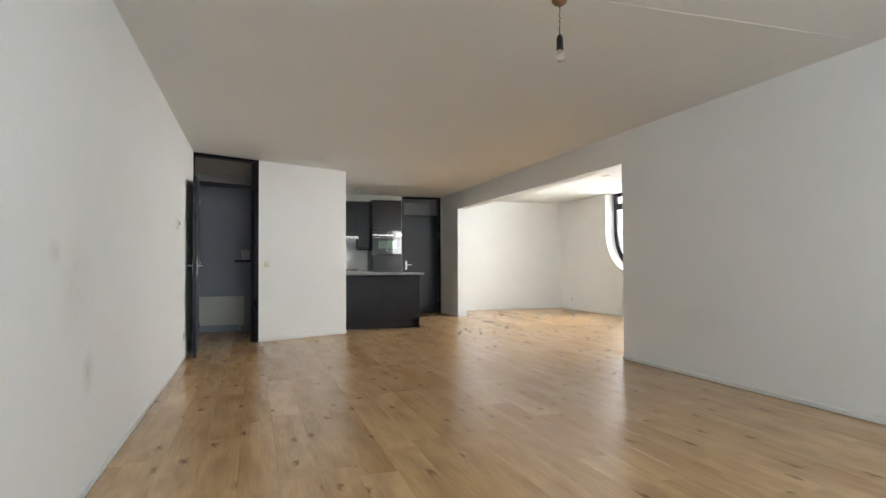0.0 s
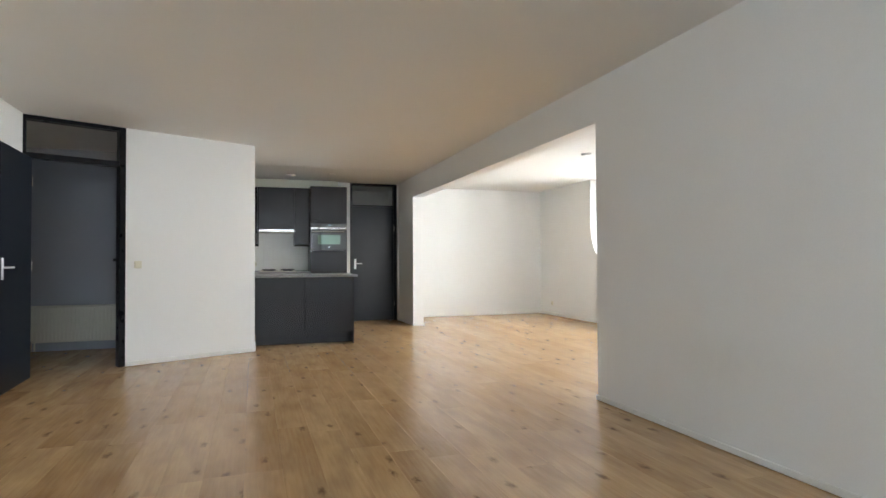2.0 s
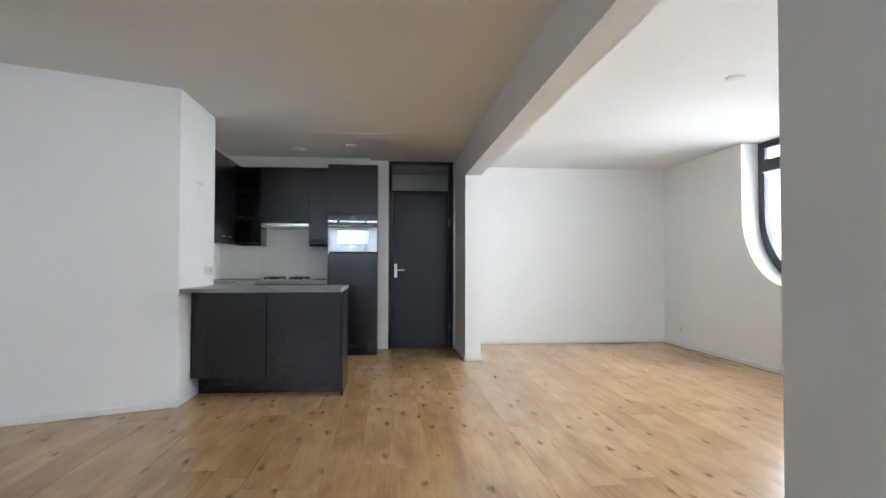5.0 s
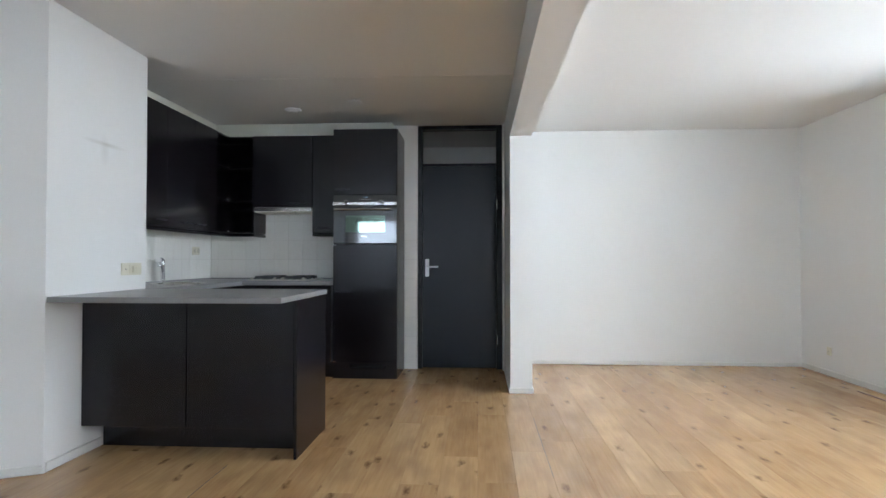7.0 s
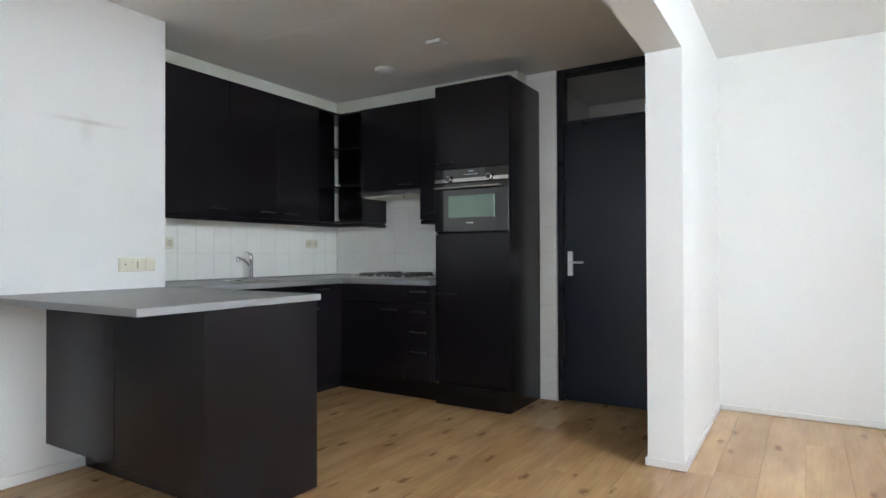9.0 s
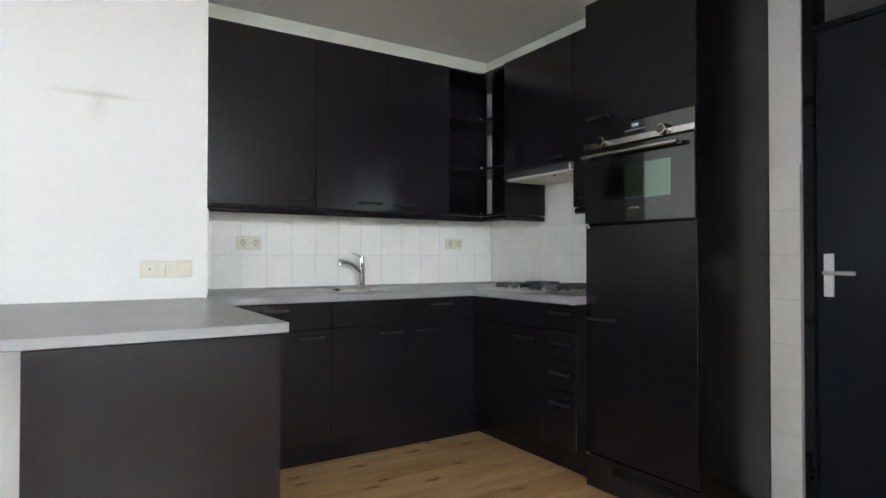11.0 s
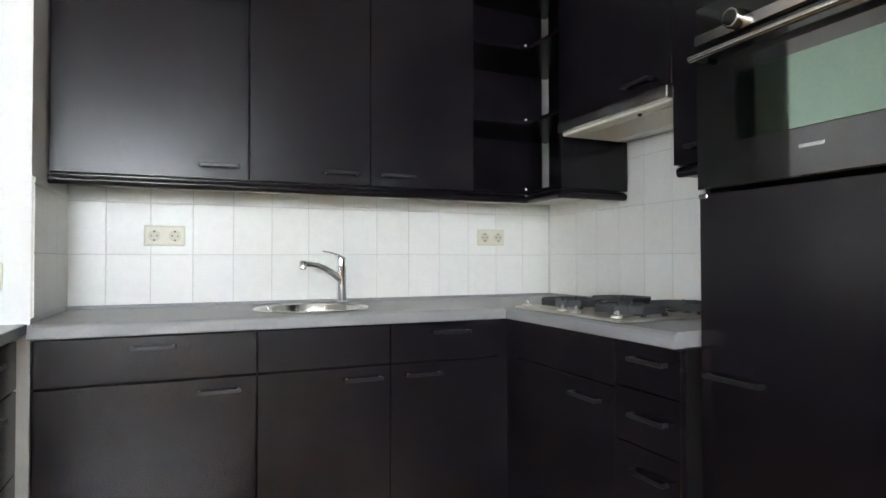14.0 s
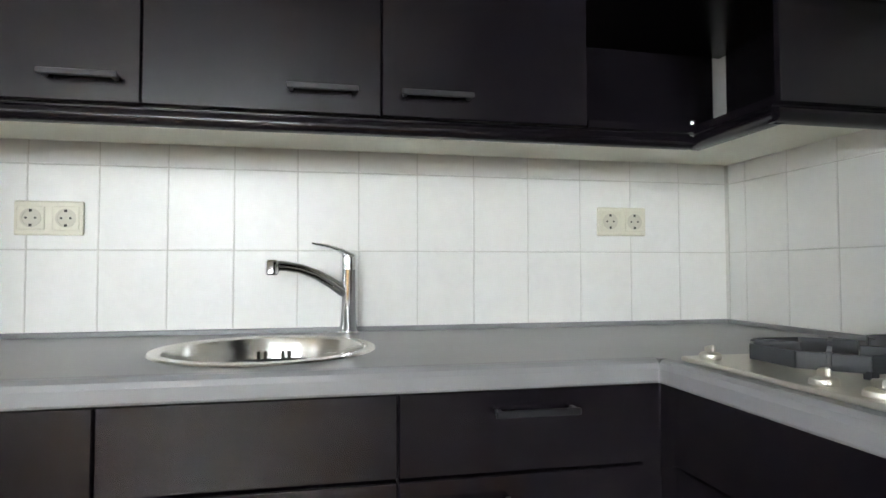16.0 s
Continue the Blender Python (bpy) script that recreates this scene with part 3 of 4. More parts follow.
dc = base_unit("drawer_cabinet", BM(2.046), 0.242, 0.54, "narrow black-brown cabinet with four drawers", (("drawer_front", 0.74, 0.866), ("drawer_front", 0.59, 0.738), ("drawer_front", 0.44, 0.588), ("drawer_front", 0.165, 0.438)), ((0.07, 0.205, 0.822), (0.07, 0.205, 0.673), (0.07, 0.205, 0.524), (0.07, 0.205, 0.377)))
for x in (0.0, 0.2405):
    box("edge_strip", x - 0.0013, x + 0.0013, -0.0205, -0.0188, 0.167, 0.864, STEEL, dc)
cf = thing("corner_filler", pose(1.421, 11.486, 0, 0, 0, 90), "black-brown filler strip in the cabinet corner", "cabinet filler", "kitchen base units")
box("strip", 0.001, 0.052, -0.004, 0.012, 0.165, 0.866, BLACK, cf, 0.001)
box("strip", 0.036, 0.052, -0.041, -0.006, 0.165, 0.866, BLACK, cf, 0.001)
box("plinth", 0.001, 0.162, 0.11, 0.125, 0.003, 0.159, BLACK, cf)
box("plinth", 0.163, 0.179, -0.042, 0.125, 0.003, 0.159, BLACK, cf)

# worktop of the sink and hob runs, with a round hole for the sink
SX, SY, SR = 1.2, 10.832, 0.188
bm = bmesh.new()
ZT, ZB = 0.911, 0.872
for r in ((0.886, 1.43, 10.012, 10.58), (0.886, 1.43, 11.09, 12.066), (1.43, 2.288, 11.53, 12.066)):
    add_box(bm, *r, ZB, ZT)
n = 48
sq = (0.886, 1.43, 10.58, 11.09)
inner, outer = [], []
for k in range(n):
    a = 2 * math.pi * k / n
    c, s = math.cos(a), math.sin(a)
    tx = ((sq[1] if c > 0 else sq[0]) - SX) / c if abs(c) > 1e-6 else 1e9
    ty = ((sq[3] if s > 0 else sq[2]) - SY) / s if abs(s) > 1e-6 else 1e9
    d = min(tx, ty)
    inner.append([bm.verts.new((SX + SR * c, SY + SR * s, z)) for z in (ZB, ZT)])
    outer.append([bm.verts.new((SX + d * c, SY + d * s, z)) for z in (ZB, ZT)])
for k in range(n):
    j = (k + 1) % n
    bm.faces.new((inner[k][1], inner[j][1], outer[j][1], outer[k][1]))
    bm.faces.new((inner[k][0], outer[k][0], outer[j][0], inner[j][0]))
    bm.faces.new((inner[k][0], inner[j][0], inner[j][1], inner[k][1]))
    bm.faces.new((outer[k][0], outer[k][1], outer[j][1], outer[j][0]))
for cx, cy in ((0, 2), (0, 3), (1, 2), (1, 3)):
    x, y = sq[cx], sq[cy]
    near = sorted(range(n), key=lambda q: (outer[q][1].co.x - x) ** 2 + (outer[q][1].co.y - y) ** 2)[:2]
    if abs(near[0] - near[1]) in (1, n - 1):
        bm.faces.new((outer[near[0]][1], outer[near[1]][1], bm.verts.new((x, y, ZT))))
wt = finish("worktop", bm, TOP)
tagged(wt, "grey laminate worktop with a round sink cut-out", "worktop")
bm = bmesh.new()
prof = [(0, 0), (0.030, 0), (0.0325, 0.004), (0.0325, 0.024), (0.030, 0.033), (0.024, 0.0395), (0.014, 0.041), (0, 0.041)]


def add_sweep(bm, a, b, out, prof, z):
    a, b, out = Vector(a), Vector(b), Vector(out)
    ends = [[bm.verts.new((p.x + out.x * u, p.y + out.y * u, z + v)) for u, v in prof] for p in (a, b)]
    q = len(prof)
    for k in range(q):
        bm.faces.new((ends[0][k], ends[0][(k + 1) % q], ends[1][(k + 1) % q], ends[1][k]))
    bm.faces.new(ends[0]), bm.faces.new(ends[1])


add_sweep(bm, (1.43, 10.012, 0), (1.43, 11.499, 0), (1, 0, 0), prof, 0.870)
add_sweep(bm, (1.4615, 11.53, 0), (2.288, 11.53, 0), (0, -1, 0), prof, 0.870)
add_box(bm, 1.4302, 1.4613, 11.499, 11.5298, 0.870, 0.911)
finish("edge", bm, TOP, wt)
boxes("seal", [(TX, TX + 0.012, 10.012, 12.064, ZT, ZT + 0.012), (TX + 0.012, 2.288, 12.052, 12.064, ZT, ZT + 0.012)], TOP, wt, 0.002)

sk = thing("sink", pose(SX, SY, ZT), "round stainless steel sink set in the worktop", "sink")
lathe("bowl", [(0.208, 0.0005), (0.206, 0.004), (0.19, 0.005), (0.184, 0.001), (0.178, -0.02), (0.172, -0.12), (0.15, -0.142), (0.03, -0.15), (0.0005, -0.152)], STEEL, sk, seg=48, caps=False)
for k, dy in enumerate((-0.032, -0.018, 0.018, 0.032)):
    box("overflow_slot", -0.1752, -0.168, dy - 0.003, dy + 0.003, -0.062, -0.026, DARKHOLE, sk, 0.001)
tp = thing("kitchen_tap", pose(0.975, 10.996, ZT), "chrome single-lever kitchen mixer tap", "tap")
lathe("body", [(0.026, 0), (0.026, 0.006), (0.0215, 0.01), (0.0205, 0.15), (0.021, 0.152), (0.021, 0.156), (0.0205, 0.158), (0.0205, 0.182), (0.012, 0.192)], CHROME, tp, seg=28)
tube("spout", [(0.006, -0.01, 0.1), (0.018, -0.04, 0.122), (0.032, -0.075, 0.143), (0.045, -0.11, 0.156), (0.055, -0.14, 0.161), (0.062, -0.165, 0.162)], [0.014, 0.0135, 0.0125, 0.012, 0.012, 0.013], CHROME, tp, 16)
lathe("aerator", [(0.012, 0), (0.0155, 0.004), (0.0155, 0.028), (0.012, 0.033)], CHROME, tp, pose(0.0625, -0.168, 0.141))
tube("lever", [(0.0, 0.005, 0.185), (0.01, -0.02, 0.197), (0.02, -0.05, 0.207), (0.028, -0.085, 0.213)], [0.018, 0.015, 0.011, 0.008], CHROME, tp, 14, 0.45)

# gas hob
hb = thing("gas_hob", pose(1.785, 11.53, ZT), "stainless steel four-burner gas hob on the worktop", "hob")
HWd, HD = 0.29, 0.5
box("plate", -HWd, HWd, -0.012, HD, 0.0005, 0.009, HOB, hb, 0.003, 2)
for bx, by, r in ((-0.15, 0.14, 0.028), (0.15, 0.14, 0.046), (-0.15, 0.36, 0.046), (0.15, 0.36, 0.036)):
    lathe("burner", [(r + 0.016, 0.009), (r + 0.014, 0.012), (r, 0.013), (r, 0.022), (r - 0.004, 0.026), (0.002, 0.027)], STEEL, hb, pose(bx, by, 0))
    for a in range(4):
        q = bmesh.new()
        add_box(q, 0.036, 0.104, -0.003, 0.003, 0.022, 0.042, 0.001)
        finish("pan_support", q, IRON, hb, pose(bx, by, 0, 0, 0, 90 * a + 45))
for gx, cy in ((-0.15, 0.14), (0.15, 0.14), (-0.15, 0.36), (0.15, 0.36)):
    q = bmesh.new()
    ring = [(gx + 0.112 * math.cos(math.pi * (k + 0.5) / 4), cy + 0.104 * math.sin(math.pi * (k + 0.5) / 4)) for k in range(8)]
    for k in (6, 7, 0, 2, 3, 4, 5 if cy < 0.2 else 1):
        (xa, ya), (xb, yb) = ring[k], ring[(k + 1) % 8]
        d = Vector((xb - xa, yb - ya, 0)).normalized()
        add_sweep(q, (xa, ya, 0), (xb, yb, 0), (d.y, -d.x, 0), [(-0.003, 0), (0.003, 0), (0.003, 0.023), (-0.003, 0.023)], 0.0165)
    for k in (0, 3, 4, 7):
        px, py = ring[k]
        add_box(q, px - 0.006, px + 0.006, py - 0.006, py + 0.006, 0.0092, 0.02)
    finish("grate", q, IRON, hb)
for kx, a in ((-0.255, 40), (-0.035, 30), (0.04, 30), (0.235, 35)):
    kn = lathe("knob", [(0.017, 0.009), (0.0175, 0.011), (0.0165, 0.016), (0.013, 0.0185), (0.008, 0.019)], HOB, hb, pose(kx, 0.018, 0))
    k2 = box("knob_grip", -0.0035, 0.0035, -0.02, 0.02, -0.004, 0.009, HOB, hb, 0.0025)
    k2.matrix_basis = pose(kx, 0.018, 0.0165, -10, 0, a + 30)

# wall cabinets over the sink
ZU0, ZU1 = 1.366, 2.308
UM = lambda y: pose(1.203, y, 0, 0, 0, 90)


def wall_unit(name, m, w, depth, label, hx, z0=ZU0, hz=None):
    u = thing(name, m, label, "kitchen wall cabinet", "kitchen wall cabinets")
    box("carcass", 0.001, w - 0.001, 0.001, depth, z0, ZU1 - 0.001, INSIDE, u)
    front(u, "door", 0, w, z0, ZU1)
    if hx:
        handle(u, hx[0], hx[1], -0.019, hz or z0 + 0.046)
    return u


wall_unit("wall_cabinet", UM(10.012), 0.596, 0.3, "black-brown kitchen wall cabinet", (0.432, 0.564))
wall_unit("wall_cabinet", UM(10.608), 0.441, 0.3, "black-brown kitchen wall cabinet", (0.259, 0.395))
wall_unit("wall_cabinet", UM(11.049), 0.439, 0.3, "black-brown kitchen wall cabinet", (0.038, 0.184))
pr = thing("light_rail", pose(0.9, 10.012, 1.33), "black rail and cream underside below the cabinets", "light rail")
YE = 11.735 - 10.012
bm = bmesh.new()
rp = [(0, 0), (0.02, 0), (0.028, 0.006), (0.03, 0.014), (0.028, 0.022), (0.02, 0.028), (0.012, 0.028), (0.012, 0.034), (0, 0.034)]
add_sweep(bm, (0.3, 0, 0), (0.3, YE, 0), (1, 0, 0), rp, 0)
finish("rail", bm, BLACK, pr, smooth=True)
bm = bmesh.new()
add_sweep(bm, (0.3, YE + 0.03, 0), (0.555, YE + 0.03, 0), (0, -1, 0), rp, 0)
finish("rail", bm, BLACK, pr, smooth=True)
bm = bmesh.new()
add_sweep(bm, (0.545, YE + 0.002, 0), (0.545, YE + 0.325, 0), (1, 0, 0), rp, 0)
finish("rail", bm, BLACK, pr, smooth=True)
boxes("underside", [(0.0, 0.3, 0.0, YE + 0.03, 0.029, 0.034), (0.0, 0.545, YE + 0.03, YE + 0.33, 0.029, 0.034)], FASCIA, pr)
oc = thing("open_corner_shelf", pose(0.9, 11.49, 0), "black-brown open corner shelf unit with chrome pegs", "shelf unit", "kitchen wall cabinets")
EX, EY = 0.322, 0.255
for z in (ZU0, 1.665, 1.985, ZU1 - 0.02):
    bm = bmesh.new()
    plan = [(0.003, 0.002), (EX - 0.002, 0.002), (EX - 0.002, EY), (0.55, EY + 0.003), (0.55, 0.555), (0.003, 0.555)]
    lo = [bm.verts.new((x, y, z)) for x, y in plan]
    hi = [bm.verts.new((x, y, z + 0.016)) for x, y in plan]
    bm.faces.new(lo), bm.faces.new(hi)
    for i in range(6):
        bm.faces.new((lo[i], lo[(i + 1) % 6], hi[(i + 1) % 6], hi[i]))
    finish("shelf", bm, BLACK, oc)
    lathe("peg", [(0.009, 0), (0.0095, 0.004), (0.0095, 0.008), (0.007, 0.01)], STEEL, oc, pose(EX - 0.008, EY - 0.004, z + 0.0165), 14)
box("back_panel", 0.003, 0.012, 0.003, 0.525, ZU0 + 0.017, ZU1 - 0.021, BLACK, oc)
box("back_panel", 0.04, 0.55, 0.547, 0.555, ZU0 + 0.017, ZU1 - 0.021, BLACK, oc)
HM = lambda x: pose(x, 11.759, 0)
hu = wall_unit("hood_cabinet", HM(1.472), 0.573, 0.3, "black-brown wall cabinet above the cooker hood", (0.37, 0.5), 1.612, 1.652)
box("side_panel", -0.016, 0.0, -0.017, 0.305, ZU0, ZU1, BLACK, hu, 0.001)
nu = wall_unit("narrow_wall_cabinet", HM(2.046), 0.24, 0.3, "narrow black-brown wall cabinet beside the oven", (0.06, 0.18))
tube("bottom_rail", [(0.002, 0.006, ZU0 - 0.018), (0.238, 0.006, ZU0 - 0.018)], 0.016, BLACK, nu, 16)
box("underside", 0.002, 0.238, 0.022, 0.3, ZU0 - 0.03, ZU0 - 0.002, BLACK, nu)
hd = thing("cooker_hood", pose(1.474, 11.74, 1.565), "slim cream slide-out cooker hood", "cooker hood")
box("body", 0.002, 0.568, 0.005, 0.31, 0, 0.045, FASCIA, hd, 0.003)
box("front_strip", 0, 0.57, -0.02, 0.005, 0.008, 0.046, STEEL, hd, 0.003)
box("filter", 0.04, 0.53, 0.05, 0.28, -0.003, 0.0, CREAM, hd, 0.001)
box("lamp_cover", 0.06, 0.51, 0.225, 0.265, -0.007, -0.003, WHITEP, hd, 0.002)
lathe("switch", [(0.007, 0), (0.007, -0.006), (0.005, -0.008)], BLKPL, hd, pose(0.4, 0.03, 0))

structure(boxes("trim_duct_casing", [(0.886, 1.0, 10.01, 12.079, 2.309, 2.471), (1.0, 2.79, 11.945, 12.079, 2.331, 2.471)], FASCIA, bev=0.002), "cream boxed-in pipe casing above the wall cabinets", "casing")

# tall unit with oven and fridge
tu = thing("tall_oven_cabinet", pose(2.291, 11.6, 0), "tall black-brown cabinet for the oven and fridge", "tall cabinet")
TW = 0.602
boxes("carcass", [(0.001, 0.018, 0.002, 0.478, 0.003, 2.329), (TW - 0.018, TW, 0.0015, 0.513, 0.003, 2.329), (0.018, TW - 0.018, 0.46, 0.478, 0.003, 2.329), (0.018, TW - 0.018, 0.002, 0.46, 2.312, 2.329), (0.018, TW - 0.018, 0.002, 0.46, 1.232, 1.25), (0.018, TW - 0.018, 0.002, 0.46, 1.712, 1.73)], BLACK, tu)
front(tu, "upper_door", 0.0, TW, 1.712, 2.329)
handle(tu, 0.02, 0.16, -0.019, 1.76)
front(tu, "fridge_door", 0.0, TW, 0.165, 1.248)
handle(tu, 0.025, 0.185, -0.019, 0.808)
box("plinth", 0.0, TW, -0.015, 0.012, 0.003, 0.16, BLACK, tu)
for k in range(4):
    box("vent_slat", 0.16, 0.5, -0.021, -0.0155, 0.1 + k * 0.011, 0.106 + k * 0.011, INSIDE, tu, 0.001)
for z in (1.243, 0.16):
    box("hinge_cap", 0.004, 0.03, -0.026, -0.0195, z - 0.006, z + 0.006, STEEL, tu, 0.002)

ov = thing("built_in_oven", pose(2.293, 11.578, 1.255), "black glass compact oven with steel trim and knobs", "oven")
OW = 0.598
box("body", 0.02, OW - 0.02, 0.012, 0.42, 0.005, 0.44, BLKPL, ov)
box("door", 0.002, OW, -0.008, 0.012, 0.004, 0.352, OVEN, ov, 0.003)
box("window", 0.118, 0.49, -0.0095, -0.008, 0.105, 0.262, OVENWIN, ov, 0.0005)
box("control_panel", 0.002, OW, -0.008, 0.012, 0.356, 0.455, OVEN, ov, 0.003)
box("steel_band", 0.002, OW, -0.0115, -0.008, 0.36, 0.386, STEEL, ov, 0.001)
tube("door_handle", [(0.02, -0.045, 0.318), (0.545, -0.045, 0.318)], 0.0095, STEEL, ov, 14, 0.9)
for x in (0.028, 0.53):
    box("handle_post", x, x + 0.014, -0.04, -0.008, 0.311, 0.325, BLKPL, ov, 0.003)
for x in (0.128, 0.458):
    lathe("knob", [(0.0235, 0), (0.0235, 0.02), (0.0215, 0.026), (0.018, 0.0265)], STEEL, ov, pose(x, -0.0115, 0.383, 90), 28)
    lathe("knob_face", [(0.0175, 0), (0.0175, 0.0012)], OVEN, ov, pose(x, -0.038, 0.383, 90), 28)
box("display", 0.235, 0.375, -0.0092, -0.0082, 0.405, 0.448, OVEN, ov, 0.0003)
bm = bmesh.new()
for k in range(7):
    add_box(bm, 0.25 + k * 0.0165, 0.258 + k * 0.0165, -0.0098, -0.0093, 0.408, 0.4125)
finish("symbols", bm, WHITEP, ov)
box("name_bar", 0.268, 0.322, -0.0092, -0.0082, 0.062, 0.07, STEEL, ov, 0.0003)
cu = bpy.data.curves.new("clock_digits", "FONT")
cu.body, cu.size, cu.align_x, cu.extrude = "12:09", 0.017, "CENTER", 0.0003
tx = new("clock_digits", cu)
tx.data.materials.append(DISPLAY)
tx.parent, tx.matrix_basis = ov, pose(0.305, -0.0097, 0.426, 90)

# peninsula
pn = thing("peninsula", pose(1.407, 9.39, 0), "black-brown kitchen peninsula with a grey worktop", "kitchen peninsula")
PW = 1.24
box("carcass", 0.001, PW - 0.018, 0.001, 0.57, 0.165, 0.8795, INSIDE, pn)
box("plinth", 0.012, PW - 0.02, 0.165, 0.55, 0.003, 0.164, BLACK, pn)
front(pn, "front_panel", 0, 0.61, 0.165, 0.8795)
front(pn, "front_panel", 0.61, PW - 0.018, 0.165, 0.8795)
box("side_panel", PW - 0.0175, PW, -0.022, 0.588, 0.003, 0.8795, BLACK, pn, 0.0015)
for x0, x1 in ((0.0, 0.61), (0.61, PW - 0.018)):
    for z0, z1 in ((0.165, 0.5), (0.5, 0.728), (0.73, 0.866)):
        box("drawer_front", x0 + 0.002, x1 - 0.002, 0.571, 0.588, z0 + 0.0015, z1 - 0.0015, BLACK, pn, 0.0015)
        bm = bmesh.new()
        cx, zz = (x0 + x1) / 2 - 0.05, z1 - 0.038
        add_box(bm, cx - 0.065, cx + 0.065, 0.608, 0.614, zz - 0.006, zz + 0.006, 0.002)
        add_box(bm, cx - 0.061, cx - 0.053, 0.588, 0.609, zz - 0.005, zz + 0.005)
        add_box(bm, cx + 0.053, cx + 0.061, 0.588, 0.609, zz - 0.005, zz + 0.005)
        finish("handle", bm, HANDLE, pn)
box("worktop", 0.0, 1.243, -0.295, 0.612, 0.881, 0.911, TOP, pn, 0.003, 2)

# a strip lying on the floor of the second room
st = box("floor_strip", 6.8, 6.815, 10.4, 11.3, 0.004, 0.014, BROWN, None, 0.002)
tagged(st, "loose brown wooden strip on the floor", "strip")

# ---- tiles of the kitchen walls ----
def wall_tiles(parent, m, joints_u, joints_z, gap=0.0025):
    """Tiles between successive joints, in local x and z; face towards -y."""
    cache = {}
    for u0, u1 in zip(joints_u, joints_u[1:]):
        for z0, z1 in zip(joints_z, joints_z[1:]):
            w, h = round(u1 - u0 - gap, 4), round(z1 - z0 - gap, 4)
            if w < 0.008 or h < 0.008:
                continue
            if (w, h) not in cache:
                q = bmesh.new()
                add_box(q, -w / 2, w / 2, -0.006, 0, -h / 2, h / 2, 0.0012)
                cache[w, h] = q
                me = bpy.data.meshes.new("tile")
                bmesh.ops.recalc_face_normals(q, faces=q.faces[:])
                q.to_mesh(me)
                q.free()
                me.materials.append(TILE)
                cache[w, h] = me
            t = new("tile", cache[w, h])
            t.parent = parent
            t.matrix_basis = m @ pose((u0 + u1) / 2, 0, (z0 + z1) / 2, random.uniform(-0.12, 0.12), 0, random.uniform(-0.12, 0.12))


def marks(a, b, start, pitch):
    out = [a]
    k = math.ceil((a - start) / pitch + 0.02)
    while start + k * pitch < b - 0.004:
        out.append(start + k * pitch)
        k += 1
    return out + [b]


tw = structure(boxes("tiling_west", [(0.885, 0.8935, 10.01, 12.074, 0.9, 1.4)], GROUT), "white glazed wall tiles over the sink", "tiling")
wall_tiles(tw, pose(0.8892, 0, 0, 0, 0, 90), marks(10.01, 12.068, 10.282, 0.1483), marks(0.915, 1.395, 1.11, 0.1955))
tn = structure(boxes("tiling_north", [(0.8935, 2.29, 12.0715, 12.08, 0.9, 1.64)], GROUT), "white glazed wall tiles behind the hob", "tiling")
wall_tiles(tn, pose(0, 12.0757, 0), marks(0.897, 2.288, 0.965, 0.1483), marks(0.915, 1.635, 1.11, 0.1955))
ts = structure(boxes("tiling_strip", [(2.895, 3.028, 12.1065, 12.115, 0.01, 1.5)], GROUT), "narrow strip of white glazed tiles beside the door", "tiling")
wall_tiles(ts, pose(0, 12.1107, 0), [2.895, 3.027], marks(0.012, 1.5, 1.11, 0.1955))

pier_tiling = structure(boxes("tiling_pier", [(0.9, 1.402, 10.008, 10.0115, 0.925, 1.328)], GROUT), "white glazed wall tiles on the pier beside the worktop", "tiling")
wall_tiles(pier_tiling, pose(0, 10.0095, 0, 0, 0, 180), marks(-1.4, -0.902, -1.25, 0.1483), marks(0.926, 1.327, 1.11, 0.1955))

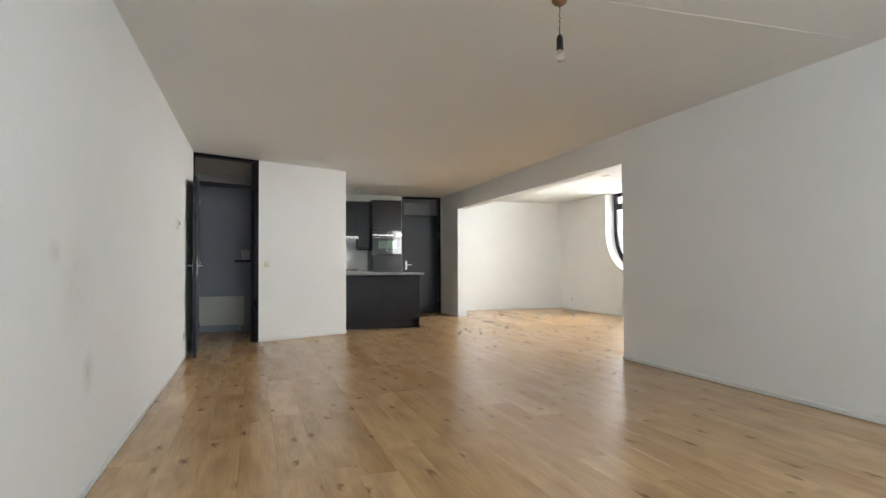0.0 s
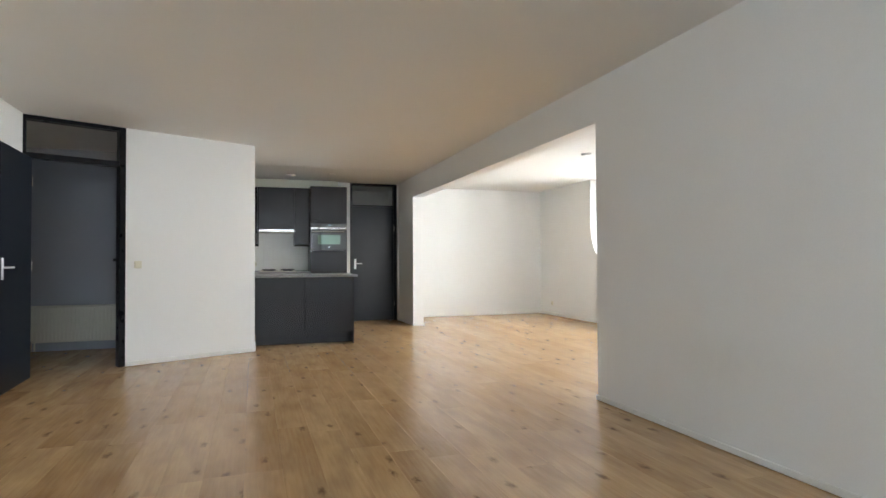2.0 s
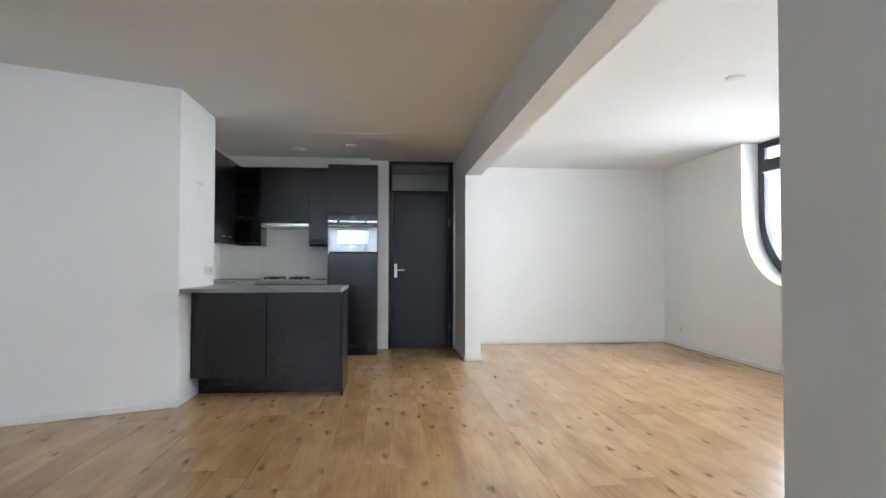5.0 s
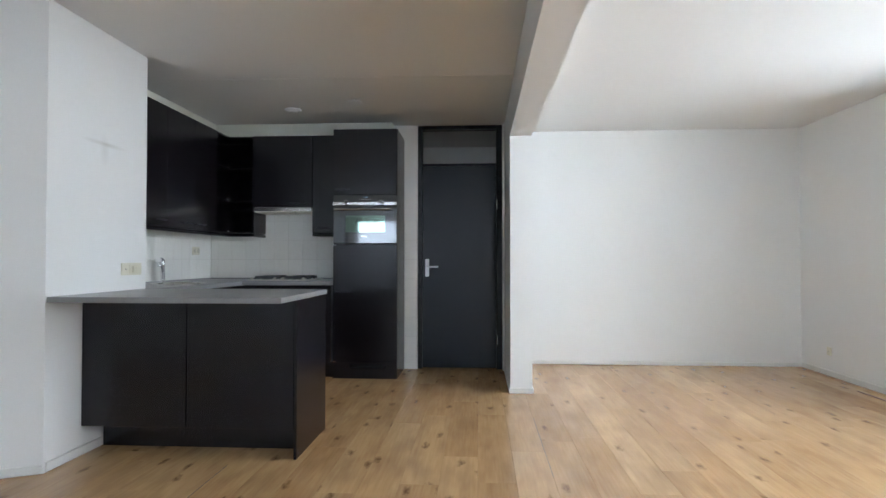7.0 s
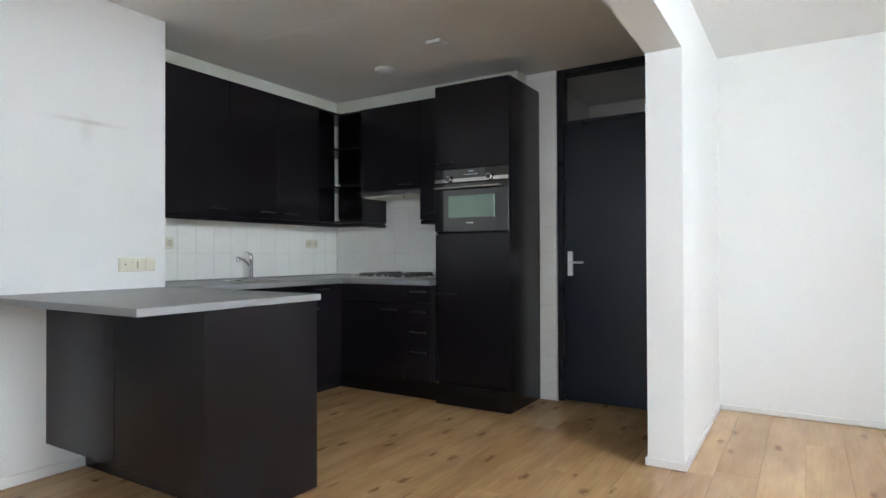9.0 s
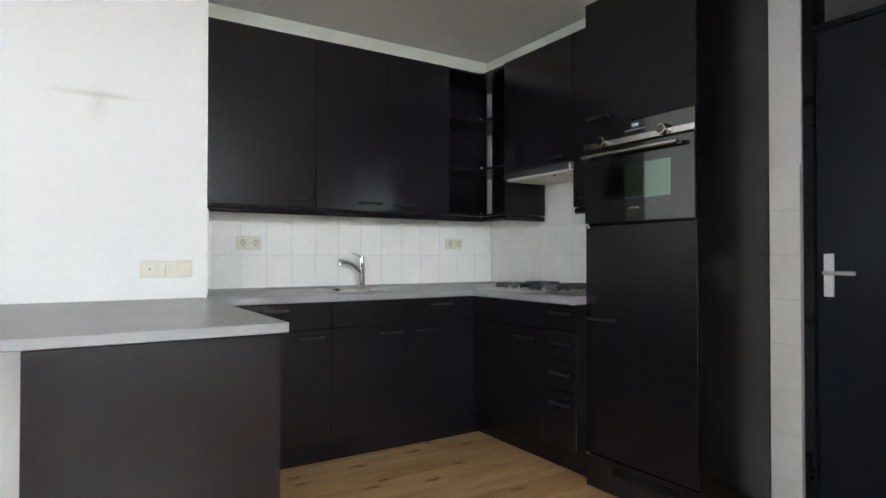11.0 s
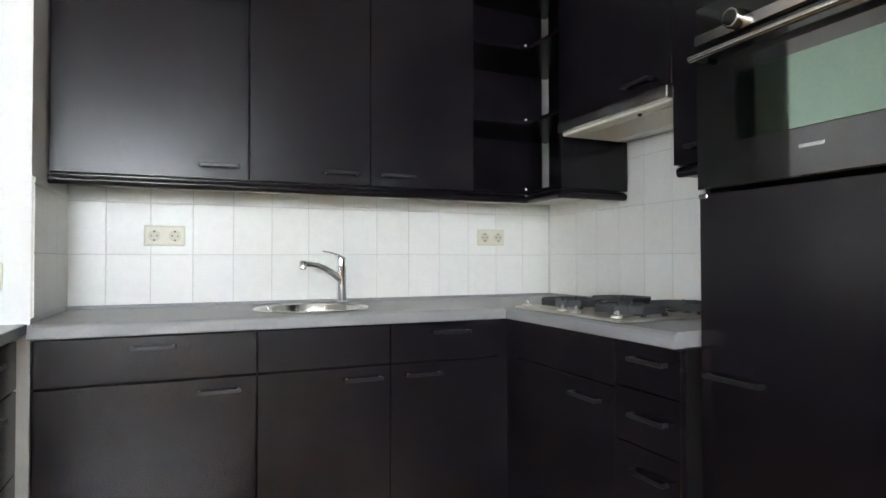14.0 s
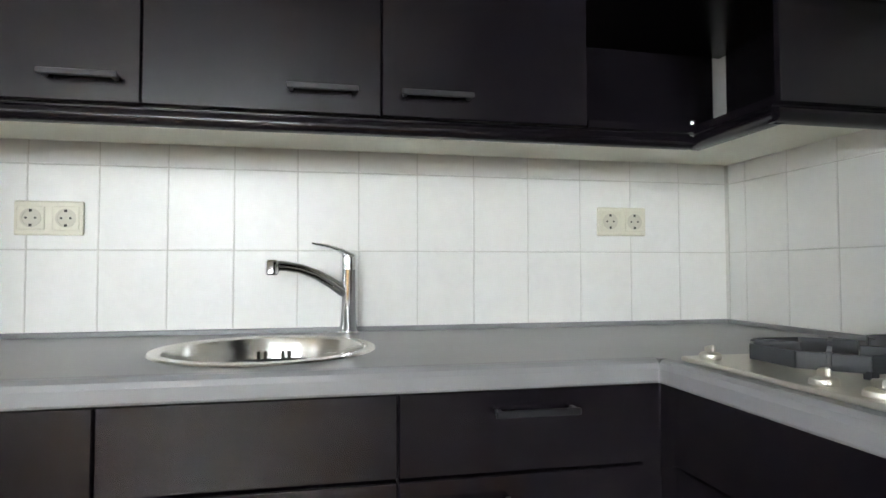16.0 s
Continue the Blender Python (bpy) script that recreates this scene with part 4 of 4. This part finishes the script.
# ---- floor of oak planks ----
fl = structure(boxes("floor", [(-2.0, -0.8, 7.4, 10.1, -0.2, -0.008), (-0.8, 4.0, -1.85, 13.4, -0.2, -0.008), (4.0, 7.28, 2.8, YB + 0.2, -0.2, -0.008)], GAP), "oak laminate plank floor with knots", "floor")
PWD, PLN = 0.192, 1.285
plank = bmesh.new()
add_box(plank, -PWD / 2 + 0.0003, PWD / 2 - 0.0003, -PLN / 2 + 0.0002, PLN / 2 - 0.0002, -0.008, 0.0, 0.0007)
bmesh.ops.recalc_face_normals(plank, faces=plank.faces[:])
pm = bpy.data.meshes.new("plank")
plank.to_mesh(pm)
plank.free()
pm.materials.append(OAK)
rest = bmesh.new()
ROOMS = ((-2.0, -0.8, 7.4, 10.1), (-0.8, 3.05, -1.85, 12.25), (3.05, 4.0, -1.85, 13.4), (4.0, 7.28, 2.8, YB + 0.2))
rng = random.Random(4)
x = 2.3 - PWD * 23 + PWD / 2
while x < 7.3:
    y = -1.85 - rng.random() * PLN
    while y < 13.4:
        cy = y + PLN / 2
        if 0.3 < x < 4.9 and 2.6 < cy < 12.0:
            p = new("plank", pm)
            p.parent = fl
            p.matrix_basis = pose(x, cy, 0)
        else:
            for xa, xb, ya, yb in ROOMS:
                y0, y1 = max(y + 0.0004, ya), min(y + PLN - 0.0004, yb)
                if xa < x < xb and y1 - y0 > 0.02:
                    add_box(rest, x - PWD / 2 + 0.0005, x + PWD / 2 - 0.0005, y0, y1, -0.008, 0.0)
        y += PLN
    x += PWD
tagged(finish("planks_beyond", rest, OAK, fl), "oak laminate planks", kind="stuff")

# joints of the floor that have opened up
boxes("open_joint", [(2.2985, 2.3015, 7.3, 9.28, 0.0002, 0.001), (2.2985 - 3 * PWD, 2.3015 - 3 * PWD, 7.6, 8.7, 0.0002, 0.001), (2.2985 - 5 * PWD, 2.3015 - 5 * PWD, 6.6, 8.3, 0.0002, 0.001), (2.2985 + 9 * PWD, 2.3015 + 9 * PWD, 9.2, 10.3, 0.0002, 0.001), (2.2985 + 8 * PWD, 2.3015 + 8 * PWD, 7.4, 8.2, 0.0002, 0.001)], DARKHOLE, fl)
